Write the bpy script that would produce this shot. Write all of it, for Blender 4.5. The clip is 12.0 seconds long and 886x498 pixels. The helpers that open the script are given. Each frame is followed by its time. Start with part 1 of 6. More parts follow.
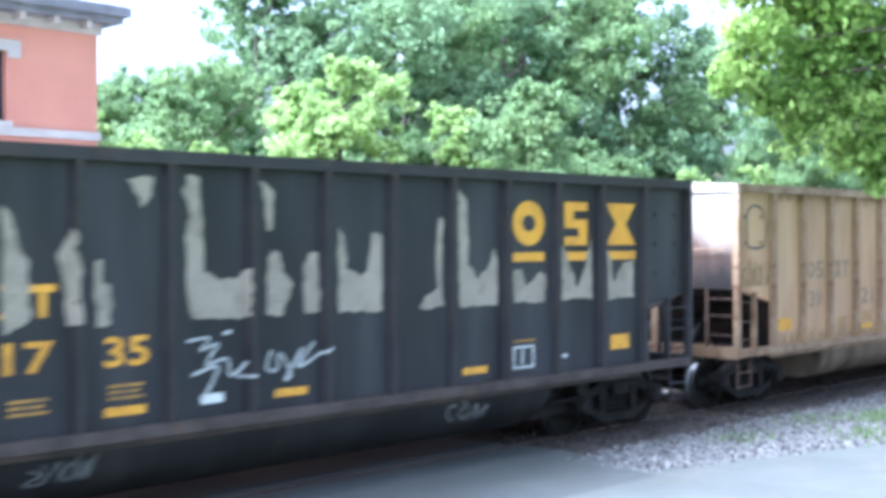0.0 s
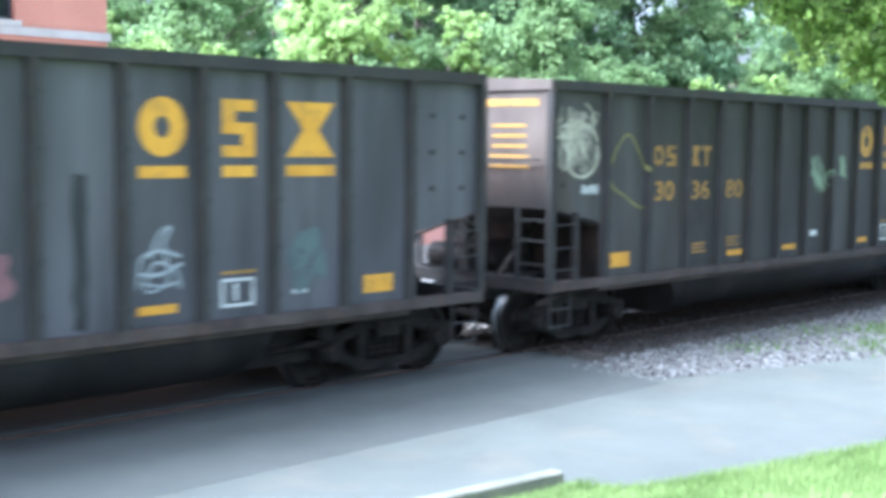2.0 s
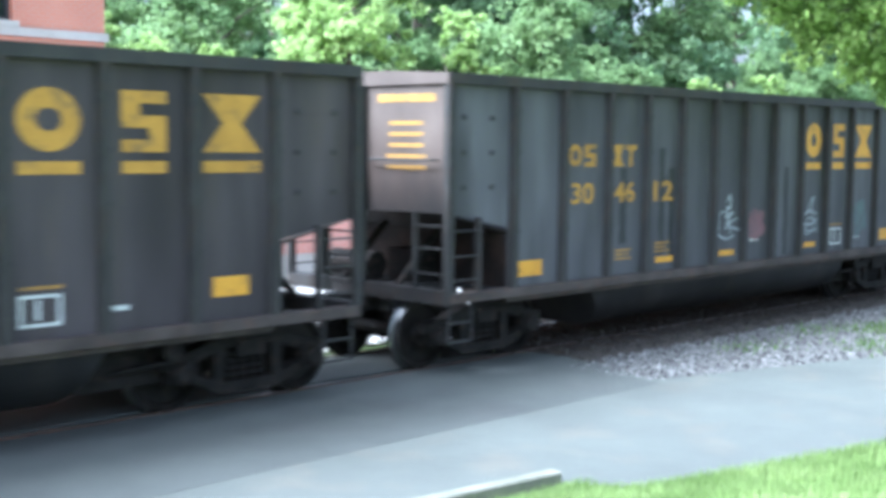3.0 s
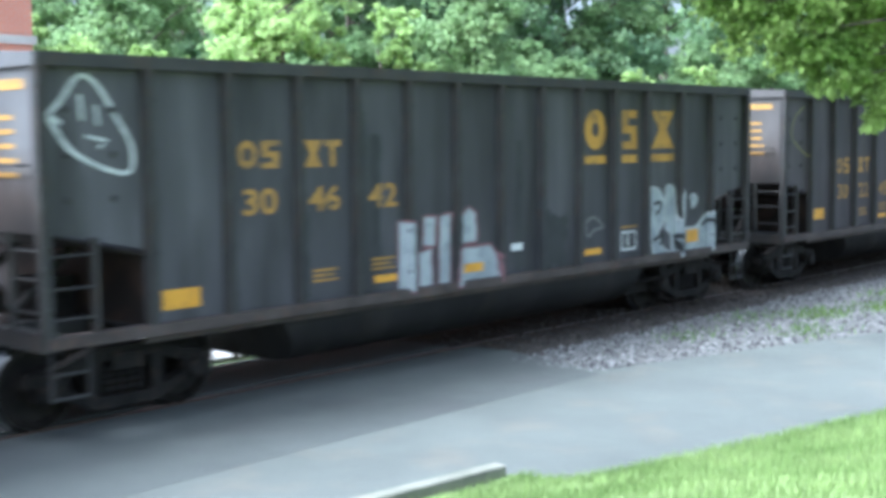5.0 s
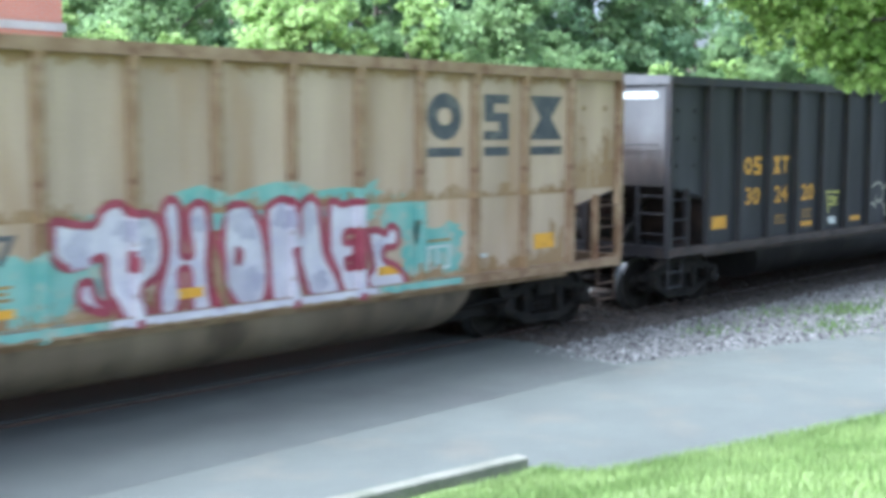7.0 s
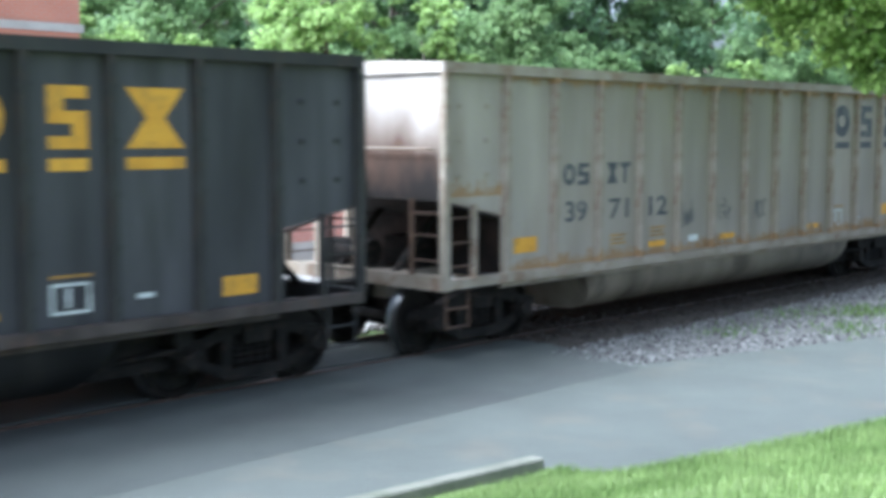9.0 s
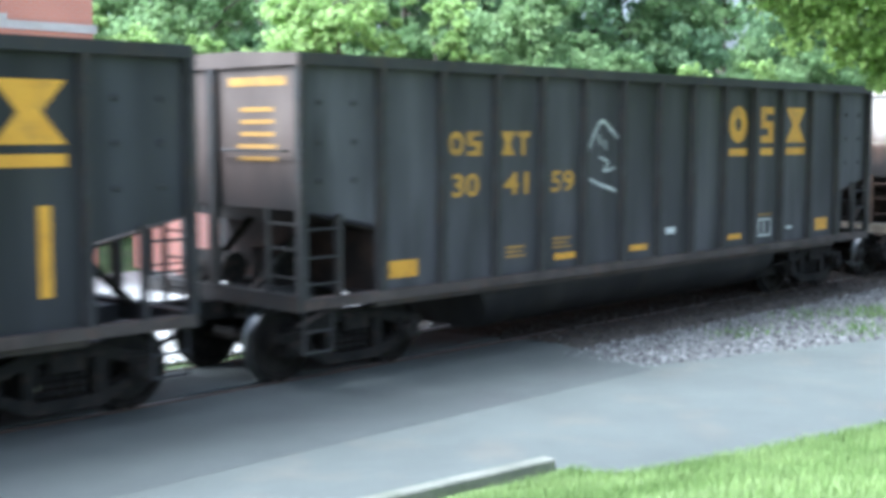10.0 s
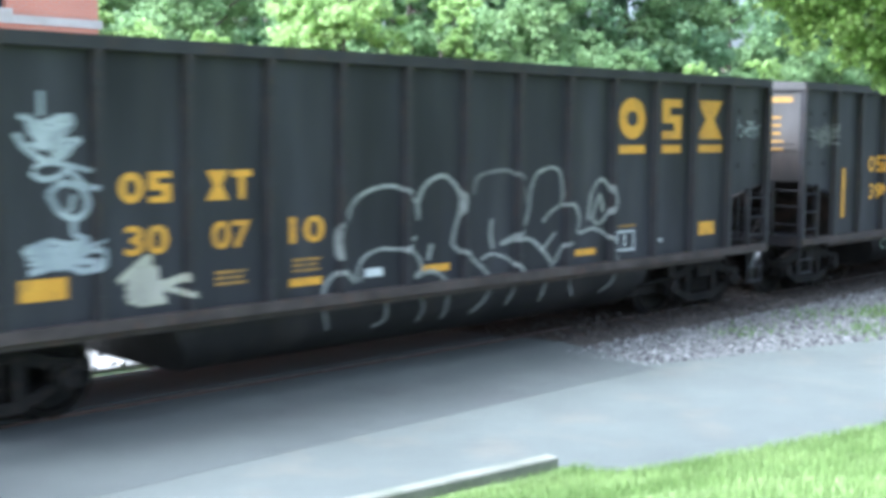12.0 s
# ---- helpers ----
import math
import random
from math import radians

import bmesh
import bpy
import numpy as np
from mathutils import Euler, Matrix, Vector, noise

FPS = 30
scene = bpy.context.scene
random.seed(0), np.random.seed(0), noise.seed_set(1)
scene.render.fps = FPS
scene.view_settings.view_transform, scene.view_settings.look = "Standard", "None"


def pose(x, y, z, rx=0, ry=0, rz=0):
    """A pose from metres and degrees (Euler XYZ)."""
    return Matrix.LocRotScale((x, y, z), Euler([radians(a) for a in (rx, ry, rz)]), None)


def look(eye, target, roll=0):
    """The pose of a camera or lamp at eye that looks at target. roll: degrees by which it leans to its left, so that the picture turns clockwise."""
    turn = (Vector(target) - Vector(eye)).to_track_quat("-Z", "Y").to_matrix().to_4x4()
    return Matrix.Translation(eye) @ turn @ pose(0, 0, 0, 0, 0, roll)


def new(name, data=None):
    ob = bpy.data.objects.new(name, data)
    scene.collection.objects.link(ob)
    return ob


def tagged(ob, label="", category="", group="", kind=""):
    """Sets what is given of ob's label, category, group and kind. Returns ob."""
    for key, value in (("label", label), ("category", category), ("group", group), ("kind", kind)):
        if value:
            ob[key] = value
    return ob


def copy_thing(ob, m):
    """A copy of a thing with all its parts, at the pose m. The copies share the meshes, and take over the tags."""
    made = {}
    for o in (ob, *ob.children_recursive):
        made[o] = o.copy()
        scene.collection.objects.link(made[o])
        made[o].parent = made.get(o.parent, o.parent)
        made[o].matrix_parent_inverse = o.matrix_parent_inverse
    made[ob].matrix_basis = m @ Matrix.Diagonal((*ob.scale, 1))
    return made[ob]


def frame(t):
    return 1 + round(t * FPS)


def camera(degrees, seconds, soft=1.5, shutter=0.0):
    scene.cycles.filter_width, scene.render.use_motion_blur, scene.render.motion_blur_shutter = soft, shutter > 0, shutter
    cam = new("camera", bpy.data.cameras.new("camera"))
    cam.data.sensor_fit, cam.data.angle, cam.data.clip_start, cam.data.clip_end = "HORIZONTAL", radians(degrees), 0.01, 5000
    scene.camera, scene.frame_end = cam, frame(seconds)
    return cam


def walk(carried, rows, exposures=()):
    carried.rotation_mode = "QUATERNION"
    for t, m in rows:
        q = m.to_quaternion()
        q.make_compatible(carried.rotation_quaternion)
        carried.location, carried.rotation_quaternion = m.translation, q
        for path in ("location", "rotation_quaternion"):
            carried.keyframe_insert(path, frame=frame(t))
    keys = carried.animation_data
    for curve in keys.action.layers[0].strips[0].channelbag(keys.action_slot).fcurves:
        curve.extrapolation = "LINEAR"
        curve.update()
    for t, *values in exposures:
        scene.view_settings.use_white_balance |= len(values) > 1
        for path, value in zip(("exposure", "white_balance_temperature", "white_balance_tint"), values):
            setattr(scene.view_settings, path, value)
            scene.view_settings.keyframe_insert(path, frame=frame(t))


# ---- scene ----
# World: the track runs along +x, the train rolls towards +x; the camera stands at the origin on the lawn, 2.9 m above the rails.
EYE = (0.0, 0.0, 2.913)
TRACK_Y = 12.22
cam = camera(39.23, 12.0, soft=4.0, shutter=0.25)
PATH = [(0, -45.99, -0.50, 0.12), (0.5, -46.68, -3.27, -0.11), (1, -45.70, -3.88, -0.17), (1.5, -45.38, -4.38, -0.52),
        (2, -45.49, -4.80, -0.64), (2.5, -45.17, -4.93, -0.91), (2.7, -45.24, -4.83, -0.80), (4.5, -48.29, -5.10, 0.33),
        (5, -48.51, -4.96, 0.58), (5.5, -48.21, -5.10, 0.53), (6, -48.15, -5.46, 0.26), (6.5, -47.59, -5.34, 0.11),
        (7, -47.30, -5.37, -0.03), (9, -46.57, -5.33, -0.04), (9.5, -46.30, -5.38, 0.02), (10, -46.02, -5.31, -0.03),
        (10.5, -45.68, -5.32, -0.23), (11, -45.46, -5.42, -0.40), (11.5, -45.52, -5.47, -0.35), (12, -45.81, -5.43, -0.36)]
walk(cam, [(t, pose(*EYE, 90 + p, r, y)) for t, y, p, r in PATH],
     exposures=[(t, s, k, m) for t, s, k, m in ((0, 1.97, 4900, 13), (0.5, 1.92, 4950, 11), (1, 1.94, 5030, 11), (1.6, 1.93, 5050, 10), (2.5, 1.88, 5030, 6), (4.5, 1.62, 5100, 5), (7, 1.54, 5170, 7), (9, 1.2, 5150, 5), (9.5, 1.32, 5130, 5), (10, 1.53, 5120, 5), (10.5, 1.68, 5120, 5), (12, 1.76, 5120, 6))])

# ---- world and sun ----
SUN_DIR = Vector((-0.57, 0.32, 0.77)).normalized()
world = bpy.data.worlds.new("sky")
scene.world = world
world.use_nodes = True
wn, wl = world.node_tree.nodes, world.node_tree.links
sky = wn.new("ShaderNodeTexSky")
sky.sky_type, sky.sun_disc = "NISHITA", False
sky.sun_elevation = math.asin(SUN_DIR.z)
sky.sun_rotation = math.atan2(SUN_DIR.x, SUN_DIR.y)
sky.air_density, sky.dust_density, sky.ozone_density = 1.0, 7.0, 1.0
haze = wn.new("ShaderNodeHueSaturation")     # thin cloud takes most of the blue out of the sky
haze.inputs["Saturation"].default_value, haze.inputs["Value"].default_value = 0.45, 1.35
wl.new(sky.outputs[0], haze.inputs["Color"])
wl.new(haze.outputs[0], wn["Background"].inputs[0])
wn["Background"].inputs[1].default_value = 0.15
sun = new("sun", bpy.data.lights.new("sun", "SUN"))
sun.data.energy, sun.data.angle, sun.data.color = 2.8, radians(25), (1.0, 0.97, 0.93)
sun.matrix_world = look(SUN_DIR * 60, (0, 0, 0))


# ---- materials ----
def mat(name, c1, c2, scale=4.0, rough=0.7, metal=0.0, bump=0.15, detail=6.0, fine=40.0, c3=None, streak=1.0, amount3=0.5, isl=0.0, thin=0.0, spec=0.5, weather=0.0):
    """Two colours mixed by broad noise, fine grain on top, a third colour in blotches; streak stretches it downwards."""
    m = bpy.data.materials.new(name)
    m.use_nodes = True
    n, l = m.node_tree.nodes, m.node_tree.links
    b = n["Principled BSDF"]
    tc, mp = n.new("ShaderNodeTexCoord"), n.new("ShaderNodeMapping")
    mp.inputs["Scale"].default_value = (1, 1, 1.0 / streak)
    l.new(tc.outputs["Object"], mp.inputs[0])
    n1, n2 = n.new("ShaderNodeTexNoise"), n.new("ShaderNodeTexNoise")
    n1.inputs["Scale"].default_value, n1.inputs["Detail"].default_value = scale, detail
    n2.inputs["Scale"].default_value, n2.inputs["Detail"].default_value = fine, 3.0
    l.new(mp.outputs[0], n1.inputs["Vector"])
    l.new(tc.outputs["Object"], n2.inputs["Vector"])
    r1 = n.new("ShaderNodeValToRGB")
    r1.color_ramp.elements[0].position, r1.color_ramp.elements[1].position = 0.35, 0.65
    r1.color_ramp.elements[0].color, r1.color_ramp.elements[1].color = (*c1, 1), (*c2, 1)
    l.new(n1.outputs[0], r1.inputs[0])
    col = r1.outputs[0]
    if c3:
        n3, r3, mx = n.new("ShaderNodeTexNoise"), n.new("ShaderNodeValToRGB"), n.new("ShaderNodeMix")
        n3.inputs["Scale"].default_value, n3.inputs["Detail"].default_value = scale * 2.3, 9.0
        l.new(mp.outputs[0], n3.inputs["Vector"])
        r3.color_ramp.elements[0].position, r3.color_ramp.elements[1].position = 0.52, 0.68
        r3.color_ramp.elements[0].color = (0, 0, 0, 1)
        r3.color_ramp.elements[1].color = (amount3, amount3, amount3, 1)
        l.new(n3.outputs[0], r3.inputs[0])
        mx.data_type = "RGBA"
        l.new(r3.outputs[0], mx.inputs["Factor"])
        l.new(col, mx.inputs["A"])
        mx.inputs["B"].default_value = (*c3, 1)
        col = mx.outputs["Result"]
    hsv = n.new("ShaderNodeHueSaturation")
    mr = n.new("ShaderNodeMapRange")
    mr.inputs["To Min"].default_value, mr.inputs["To Max"].default_value = 0.82, 1.18
    l.new(n2.outputs[0], mr.inputs["Value"])
    val = mr.outputs[0]
    if isl:
        ge, m2, mu = n.new("ShaderNodeNewGeometry"), n.new("ShaderNodeMapRange"), n.new("ShaderNodeMath")
        m2.inputs["To Min"].default_value, m2.inputs["To Max"].default_value = 1 - isl, 1 + isl
        l.new(ge.outputs["Random Per Island"], m2.inputs["Value"])
        mu.operation = "MULTIPLY"
        l.new(val, mu.inputs[0]), l.new(m2.outputs[0], mu.inputs[1])
        val = mu.outputs[0]
    if weather:     # long faint runs down the sheet, and patches a panel wide
        for sc, st, wt in ((2.2, 9.0, weather), (0.55, 1.6, weather * 0.9)):
            m3, n4, r4, mu = n.new("ShaderNodeMapping"), n.new("ShaderNodeTexNoise"), n.new("ShaderNodeMapRange"), n.new("ShaderNodeMath")
            m3.inputs["Scale"].default_value, m3.inputs["Location"].default_value = (1, 1, 1.0 / st), (sc * 7, 0, 0)
            n4.inputs["Scale"].default_value, n4.inputs["Detail"].default_value = sc, 8.0
            r4.inputs["From Min"].default_value, r4.inputs["From Max"].default_value = 0.3, 0.7
            r4.inputs["To Min"].default_value, r4.inputs["To Max"].default_value = 1 - wt, 1 + wt
            mu.operation = "MULTIPLY"
            l.new(tc.outputs["Object"], m3.inputs[0]), l.new(m3.outputs[0], n4.inputs["Vector"]), l.new(n4.outputs[0], r4.inputs["Value"])
            l.new(val, mu.inputs[0]), l.new(r4.outputs[0], mu.inputs[1])
            val = mu.outputs[0]
    l.new(val, hsv.inputs["Value"])
    l.new(col, hsv.inputs["Color"])
    l.new(hsv.outputs[0], b.inputs["Base Color"])
    b.inputs["Roughness"].default_value, b.inputs["Metallic"].default_value = rough, metal
    b.inputs["Specular IOR Level"].default_value = spec
    if bump:
        bp = n.new("ShaderNodeBump")
        bp.inputs["Strength"].default_value, bp.inputs["Distance"].default_value = bump, 0.02
        l.new(n2.outputs[0], bp.inputs["Height"])
        l.new(bp.outputs[0], b.inputs["Normal"])
    if thin:
        tr, ms, out = n.new("ShaderNodeBsdfTranslucent"), n.new("ShaderNodeMixShader"), n["Material Output"]
        l.new(hsv.outputs[0], tr.inputs[0])
        ms.inputs[0].default_value = thin
        l.new(b.outputs[0], ms.inputs[1]), l.new(tr.outputs[0], ms.inputs[2]), l.new(ms.outputs[0], out.inputs[0])
    return m


M = {}
M["black"] = mat("black_car_paint", (0.0225, 0.022, 0.026), (0.034, 0.0335, 0.039), 0.9, 0.55, c3=(0.04, 0.036, 0.031), streak=4, amount3=0.35, spec=0.3, weather=0.38)
M["brown"] = mat("brown_black_car_paint", (0.041, 0.034, 0.037), (0.058, 0.049, 0.052), 0.9, 0.6, c3=(0.05, 0.04, 0.03), streak=4, amount3=0.4, spec=0.3, weather=0.38)
M["grey"] = mat("grey_car_paint", (0.050, 0.048, 0.052), (0.073, 0.070, 0.075), 0.8, 0.6, c3=(0.022, 0.021, 0.02), streak=5, amount3=0.6, spec=0.3, weather=0.3)
M["tan"] = mat("tan_car_paint", (0.395, 0.288, 0.20), (0.50, 0.38, 0.28), 0.8, 0.65, c3=(0.33, 0.19, 0.09), streak=5, amount3=0.55, weather=0.12)
M["sand"] = mat("sun_bleached_sand_car_paint", (0.42, 0.245, 0.125), (0.52, 0.335, 0.195), 0.8, 0.65, c3=(0.36, 0.19, 0.085), streak=5, amount3=0.6, weather=0.12)
M["pale"] = mat("pale_car_paint", (0.268, 0.231, 0.188), (0.342, 0.300, 0.25), 0.8, 0.65, c3=(0.25, 0.20, 0.15), streak=5, amount3=0.5, weather=0.12)
M["edge_black"] = mat("black_edge_paint", (0.023, 0.0215, 0.0235), (0.034, 0.032, 0.0345), 2, 0.55, c3=(0.05, 0.035, 0.026), amount3=0.5, spec=0.3)
M["edge_grey"] = mat("grey_edge_paint", (0.028, 0.027, 0.027), (0.044, 0.042, 0.040), 2, 0.6, c3=(0.05, 0.036, 0.028), amount3=0.6, spec=0.3)
M["edge_tan"] = mat("rusty_tan_edge_paint", (0.21, 0.125, 0.065), (0.33, 0.23, 0.14), 2.4, 0.65, c3=(0.14, 0.06, 0.03), amount3=0.8)
# trough paints: darker overall than the body paints, with blotches
M["tub_dark"] = mat("grimy_dark_trough_paint", (0.017, 0.0165, 0.017), (0.034, 0.032, 0.032), 0.9, 0.65, c3=(0.055, 0.047, 0.04), streak=2, amount3=0.5, spec=0.25, weather=0.3)
M["tub_tan"] = mat("grimy_tan_trough_paint", (0.19, 0.14, 0.095), (0.27, 0.21, 0.15), 0.8, 0.7, c3=(0.07, 0.05, 0.035), streak=2, amount3=0.85, weather=0.25)
M["tub_sand"] = M["tub_tan"]
M["tub_pale"] = mat("grimy_pale_trough_paint", (0.20, 0.17, 0.13), (0.28, 0.24, 0.19), 0.8, 0.7, c3=(0.08, 0.06, 0.045), streak=2, amount3=0.8, weather=0.25)
M["truck"] = mat("greasy_dark_iron", (0.009, 0.0085, 0.008), (0.019, 0.017, 0.0155), 5, 0.65, c3=(0.06, 0.04, 0.03), amount3=0.5, spec=0.12)
M["slope"] = mat("rusty_dark_slope_sheet", (0.014, 0.0115, 0.011), (0.027, 0.021, 0.018), 1.2, 0.7, c3=(0.06, 0.036, 0.026), amount3=0.6, spec=0.2)
M["wheel"] = mat("worn_wheel_iron", (0.010, 0.009, 0.0085), (0.024, 0.020, 0.017), 6, 0.5, spec=0.12)
M["tread"] = mat("polished_rail_iron", (0.16, 0.16, 0.16), (0.24, 0.24, 0.24), 6, 0.45, metal=1.0, bump=0.03)
M["railside"] = mat("rusty_rail_iron", (0.06, 0.035, 0.025), (0.11, 0.065, 0.04), 6, 0.8)
M["yellow"] = mat("yellow_marking_paint", (0.60, 0.29, 0.02), (0.70, 0.36, 0.03), 3, 0.6, c3=(0.30, 0.17, 0.04), amount3=0.45)
M["gold"] = mat("faded_gold_marking_paint", (0.30, 0.165, 0.035), (0.40, 0.22, 0.045), 3, 0.7, c3=(0.10, 0.08, 0.05), amount3=0.7)
M["bluepaint"] = mat("dark_marking_paint", (0.05, 0.055, 0.065), (0.085, 0.09, 0.10), 3, 0.7, c3=(0.25, 0.23, 0.19), amount3=0.4)
M["faded"] = mat("sun_faded_marking_paint", (0.22, 0.15, 0.09), (0.30, 0.21, 0.135), 3, 0.7, c3=(0.4, 0.28, 0.17), amount3=0.6)
M["white"] = mat("chalky_white_marking_paint", (0.55, 0.57, 0.56), (0.68, 0.69, 0.67), 3, 0.7, c3=(0.25, 0.25, 0.24), amount3=0.5)
M["spray_white"] = mat("white_spray_paint", (0.36, 0.375, 0.375), (0.52, 0.53, 0.52), 4, 0.6, c3=(0.18, 0.19, 0.19), amount3=0.5)
M["spray_ice"] = mat("pale_blue_white_spray_paint", (0.26, 0.29, 0.31), (0.40, 0.43, 0.44), 2.5, 0.6, c3=(0.16, 0.18, 0.19), amount3=0.6)
M["spray_bone"] = mat("worn_bone_spray_paint", (0.31, 0.29, 0.24), (0.46, 0.43, 0.36), 3, 0.65, c3=(0.13, 0.12, 0.10), streak=3, amount3=0.5)
M["spray_line"] = mat("thin_grey_white_spray_paint", (0.20, 0.205, 0.19), (0.33, 0.335, 0.31), 4, 0.65, c3=(0.10, 0.10, 0.095), amount3=0.6)
M["spray_cream"] = mat("cream_spray_paint", (0.38, 0.36, 0.28), (0.50, 0.475, 0.38), 4, 0.6, c3=(0.2, 0.2, 0.16), amount3=0.5)
M["spray_yellow"] = mat("yellow_green_spray_paint", (0.42, 0.40, 0.08), (0.55, 0.52, 0.16), 4, 0.6, c3=(0.15, 0.14, 0.05), amount3=0.6)
M["spray_olive"] = mat("thin_olive_spray_paint", (0.17, 0.155, 0.04), (0.26, 0.24, 0.075), 4, 0.65, c3=(0.09, 0.085, 0.04), amount3=0.6)
M["spray_green"] = mat("pale_green_spray_paint", (0.22, 0.30, 0.20), (0.31, 0.40, 0.28), 4, 0.6, c3=(0.1, 0.13, 0.11), amount3=0.5)
M["spray_teal"] = mat("teal_spray_paint", (0.15, 0.36, 0.32), (0.25, 0.43, 0.38), 2.5, 0.6, c3=(0.42, 0.40, 0.32), amount3=0.8)
M["spray_red"] = mat("crimson_spray_paint", (0.24, 0.035, 0.06), (0.33, 0.065, 0.095), 4, 0.55)
M["spray_fill"] = mat("lilac_white_spray_paint", (0.50, 0.46, 0.52), (0.66, 0.62, 0.66), 2.2, 0.6, c3=(0.40, 0.36, 0.50), amount3=0.5)
M["spray_rose"] = mat("thin_rose_spray_paint", (0.15, 0.062, 0.075), (0.20, 0.10, 0.11), 3, 0.6, c3=(0.08, 0.07, 0.08), amount3=0.8)
M["spray_mint"] = mat("thin_mint_spray_paint", (0.075, 0.095, 0.10), (0.10, 0.15, 0.145), 3, 0.6, c3=(0.07, 0.07, 0.08), amount3=0.9)
M["spray_lilac"] = mat("dusty_lilac_spray_paint", (0.36, 0.33, 0.42), (0.46, 0.43, 0.50), 3, 0.6, c3=(0.5, 0.46, 0.52), amount3=0.9)
M["primer"] = mat("bare_tan_primer", (0.26, 0.225, 0.18), (0.335, 0.29, 0.235), 2.5, 0.75, c3=(0.16, 0.14, 0.11), amount3=0.5)
M["soot"] = mat("soot_streak", (0.016, 0.017, 0.019), (0.028, 0.029, 0.03), 3, 0.6)
M["asphalt"] = mat("worn_grey_asphalt", (0.0816, 0.088, 0.0791), (0.0976, 0.1048, 0.0937), 0.6, 0.9, bump=0.5, fine=120, c3=(0.124, 0.112, 0.09062), amount3=0.5, weather=0.05)
M["patch"] = mat("newer_dark_asphalt", (0.05964, 0.06468, 0.05985), (0.0714, 0.07728, 0.07102), 0.5, 0.9, bump=0.5, fine=140, c3=(0.0588, 0.0588, 0.05586), amount3=0.5, weather=0.06)
M["gravel"] = mat("grey_gravel_bed", (0.088, 0.0848, 0.08), (0.144, 0.1376, 0.132), 3, 0.95, bump=0.9, fine=30, c3=(0.112, 0.104, 0.088), amount3=0.8)
M["stone"] = mat("broken_grey_stone", (0.07225, 0.07055, 0.0697), (0.187, 0.1845, 0.1785), 7, 0.9, fine=60, isl=0.85)
M["stone_pale"] = mat("pale_broken_stone", (0.255, 0.2465, 0.2295), (0.51, 0.493, 0.4675), 5, 0.9, fine=40, isl=0.6)
# brown stone colour, lowered to hold the train's shadow on the ground
M["ballast"] = mat("oily_brown_ballast", (0.042, 0.037, 0.033), (0.078, 0.068, 0.060), 4, 0.95, bump=0.9, fine=25, c3=(0.16, 0.14, 0.12), amount3=0.5, spec=0.12)
M["dirt"] = mat("pale_stony_ground", (0.336, 0.32, 0.296), (0.44, 0.424, 0.4), 0.5, 0.95, bump=0.6, fine=30, c3=(0.24, 0.224, 0.2), amount3=0.5)
M["ground"] = mat("rough_grass_ground", (0.07, 0.11, 0.03), (0.12, 0.17, 0.05), 0.4, 0.95, bump=0.6, fine=20, c3=(0.16, 0.14, 0.09), amount3=0.4)
M["turf"] = mat("mown_turf", (0.1368, 0.1862, 0.057), (0.2014, 0.266, 0.0912), 1.6, 0.95, bump=0.8, fine=60)
M["blade"] = mat("grass_blade", (0.1634, 0.2394, 0.076), (0.2584, 0.3382, 0.1292), 1.2, 0.6, bump=0, isl=0.35, thin=0.35, spec=0.15)
M["concrete"] = mat("weathered_concrete", (0.125, 0.125, 0.098), (0.19, 0.185, 0.15), 2.5, 0.9, bump=0.5, c3=(0.12, 0.13, 0.09), amount3=0.6)
M["tie"] = mat("creosoted_timber", (0.04, 0.03, 0.024), (0.075, 0.058, 0.045), 3, 0.9, spec=0.12)
M["stonetrim"] = mat("pale_stone_trim", (0.46, 0.42, 0.37), (0.56, 0.52, 0.47), 2, 0.85)
M["roof"] = mat("slate_grey_eave", (0.16, 0.16, 0.18), (0.24, 0.24, 0.26), 2, 0.7)
M["winframe"] = mat("dark_painted_frame", (0.03, 0.03, 0.035), (0.05, 0.05, 0.055), 4, 0.5)
M["whitewall"] = mat("white_weatherboard", (0.70, 0.70, 0.70), (0.80, 0.80, 0.80), 2, 0.6)
M["bark"] = mat("grey_brown_bark", (0.07, 0.058, 0.045), (0.14, 0.115, 0.09), 5, 0.95, bump=0.8, fine=18)
# leaf_dark is paled and blued, with the haze of distance in its colour
M["leaf_dark"] = mat("deep_green_leaves", (0.185, 0.285, 0.155), (0.31, 0.42, 0.22), 0.35, 0.6, bump=0, isl=0.25, thin=0.55, spec=0.15)
M["leaf_mid"] = mat("green_leaves", (0.185, 0.285, 0.125), (0.30, 0.40, 0.185), 0.35, 0.6, bump=0, isl=0.25, thin=0.55, spec=0.15)
M["leaf_light"] = mat("yellow_green_leaves", (0.31, 0.43, 0.14), (0.44, 0.57, 0.23), 0.5, 0.6, bump=0, isl=0.3, thin=0.5, spec=0.15)
M["leaf_near"] = mat("fresh_green_leaves", (0.26, 0.385, 0.10), (0.45, 0.57, 0.19), 0.7, 0.55, bump=0, isl=0.3, thin=0.62, spec=0.15)
M["rust_thin"] = mat("orange_rust_wash", (0.25, 0.15, 0.07), (0.33, 0.22, 0.12), 1.2, 0.8)
M["weed"] = mat("weed_leaves", (0.0765, 0.136, 0.034), (0.136, 0.204, 0.0595), 2.0, 0.7, bump=0, isl=0.4, thin=0.3, spec=0.15)
M["edge_pale"] = mat("pale_worn_edge_paint", (0.24, 0.20, 0.15), (0.34, 0.29, 0.235), 2, 0.65, c3=(0.17, 0.09, 0.05), amount3=0.6)
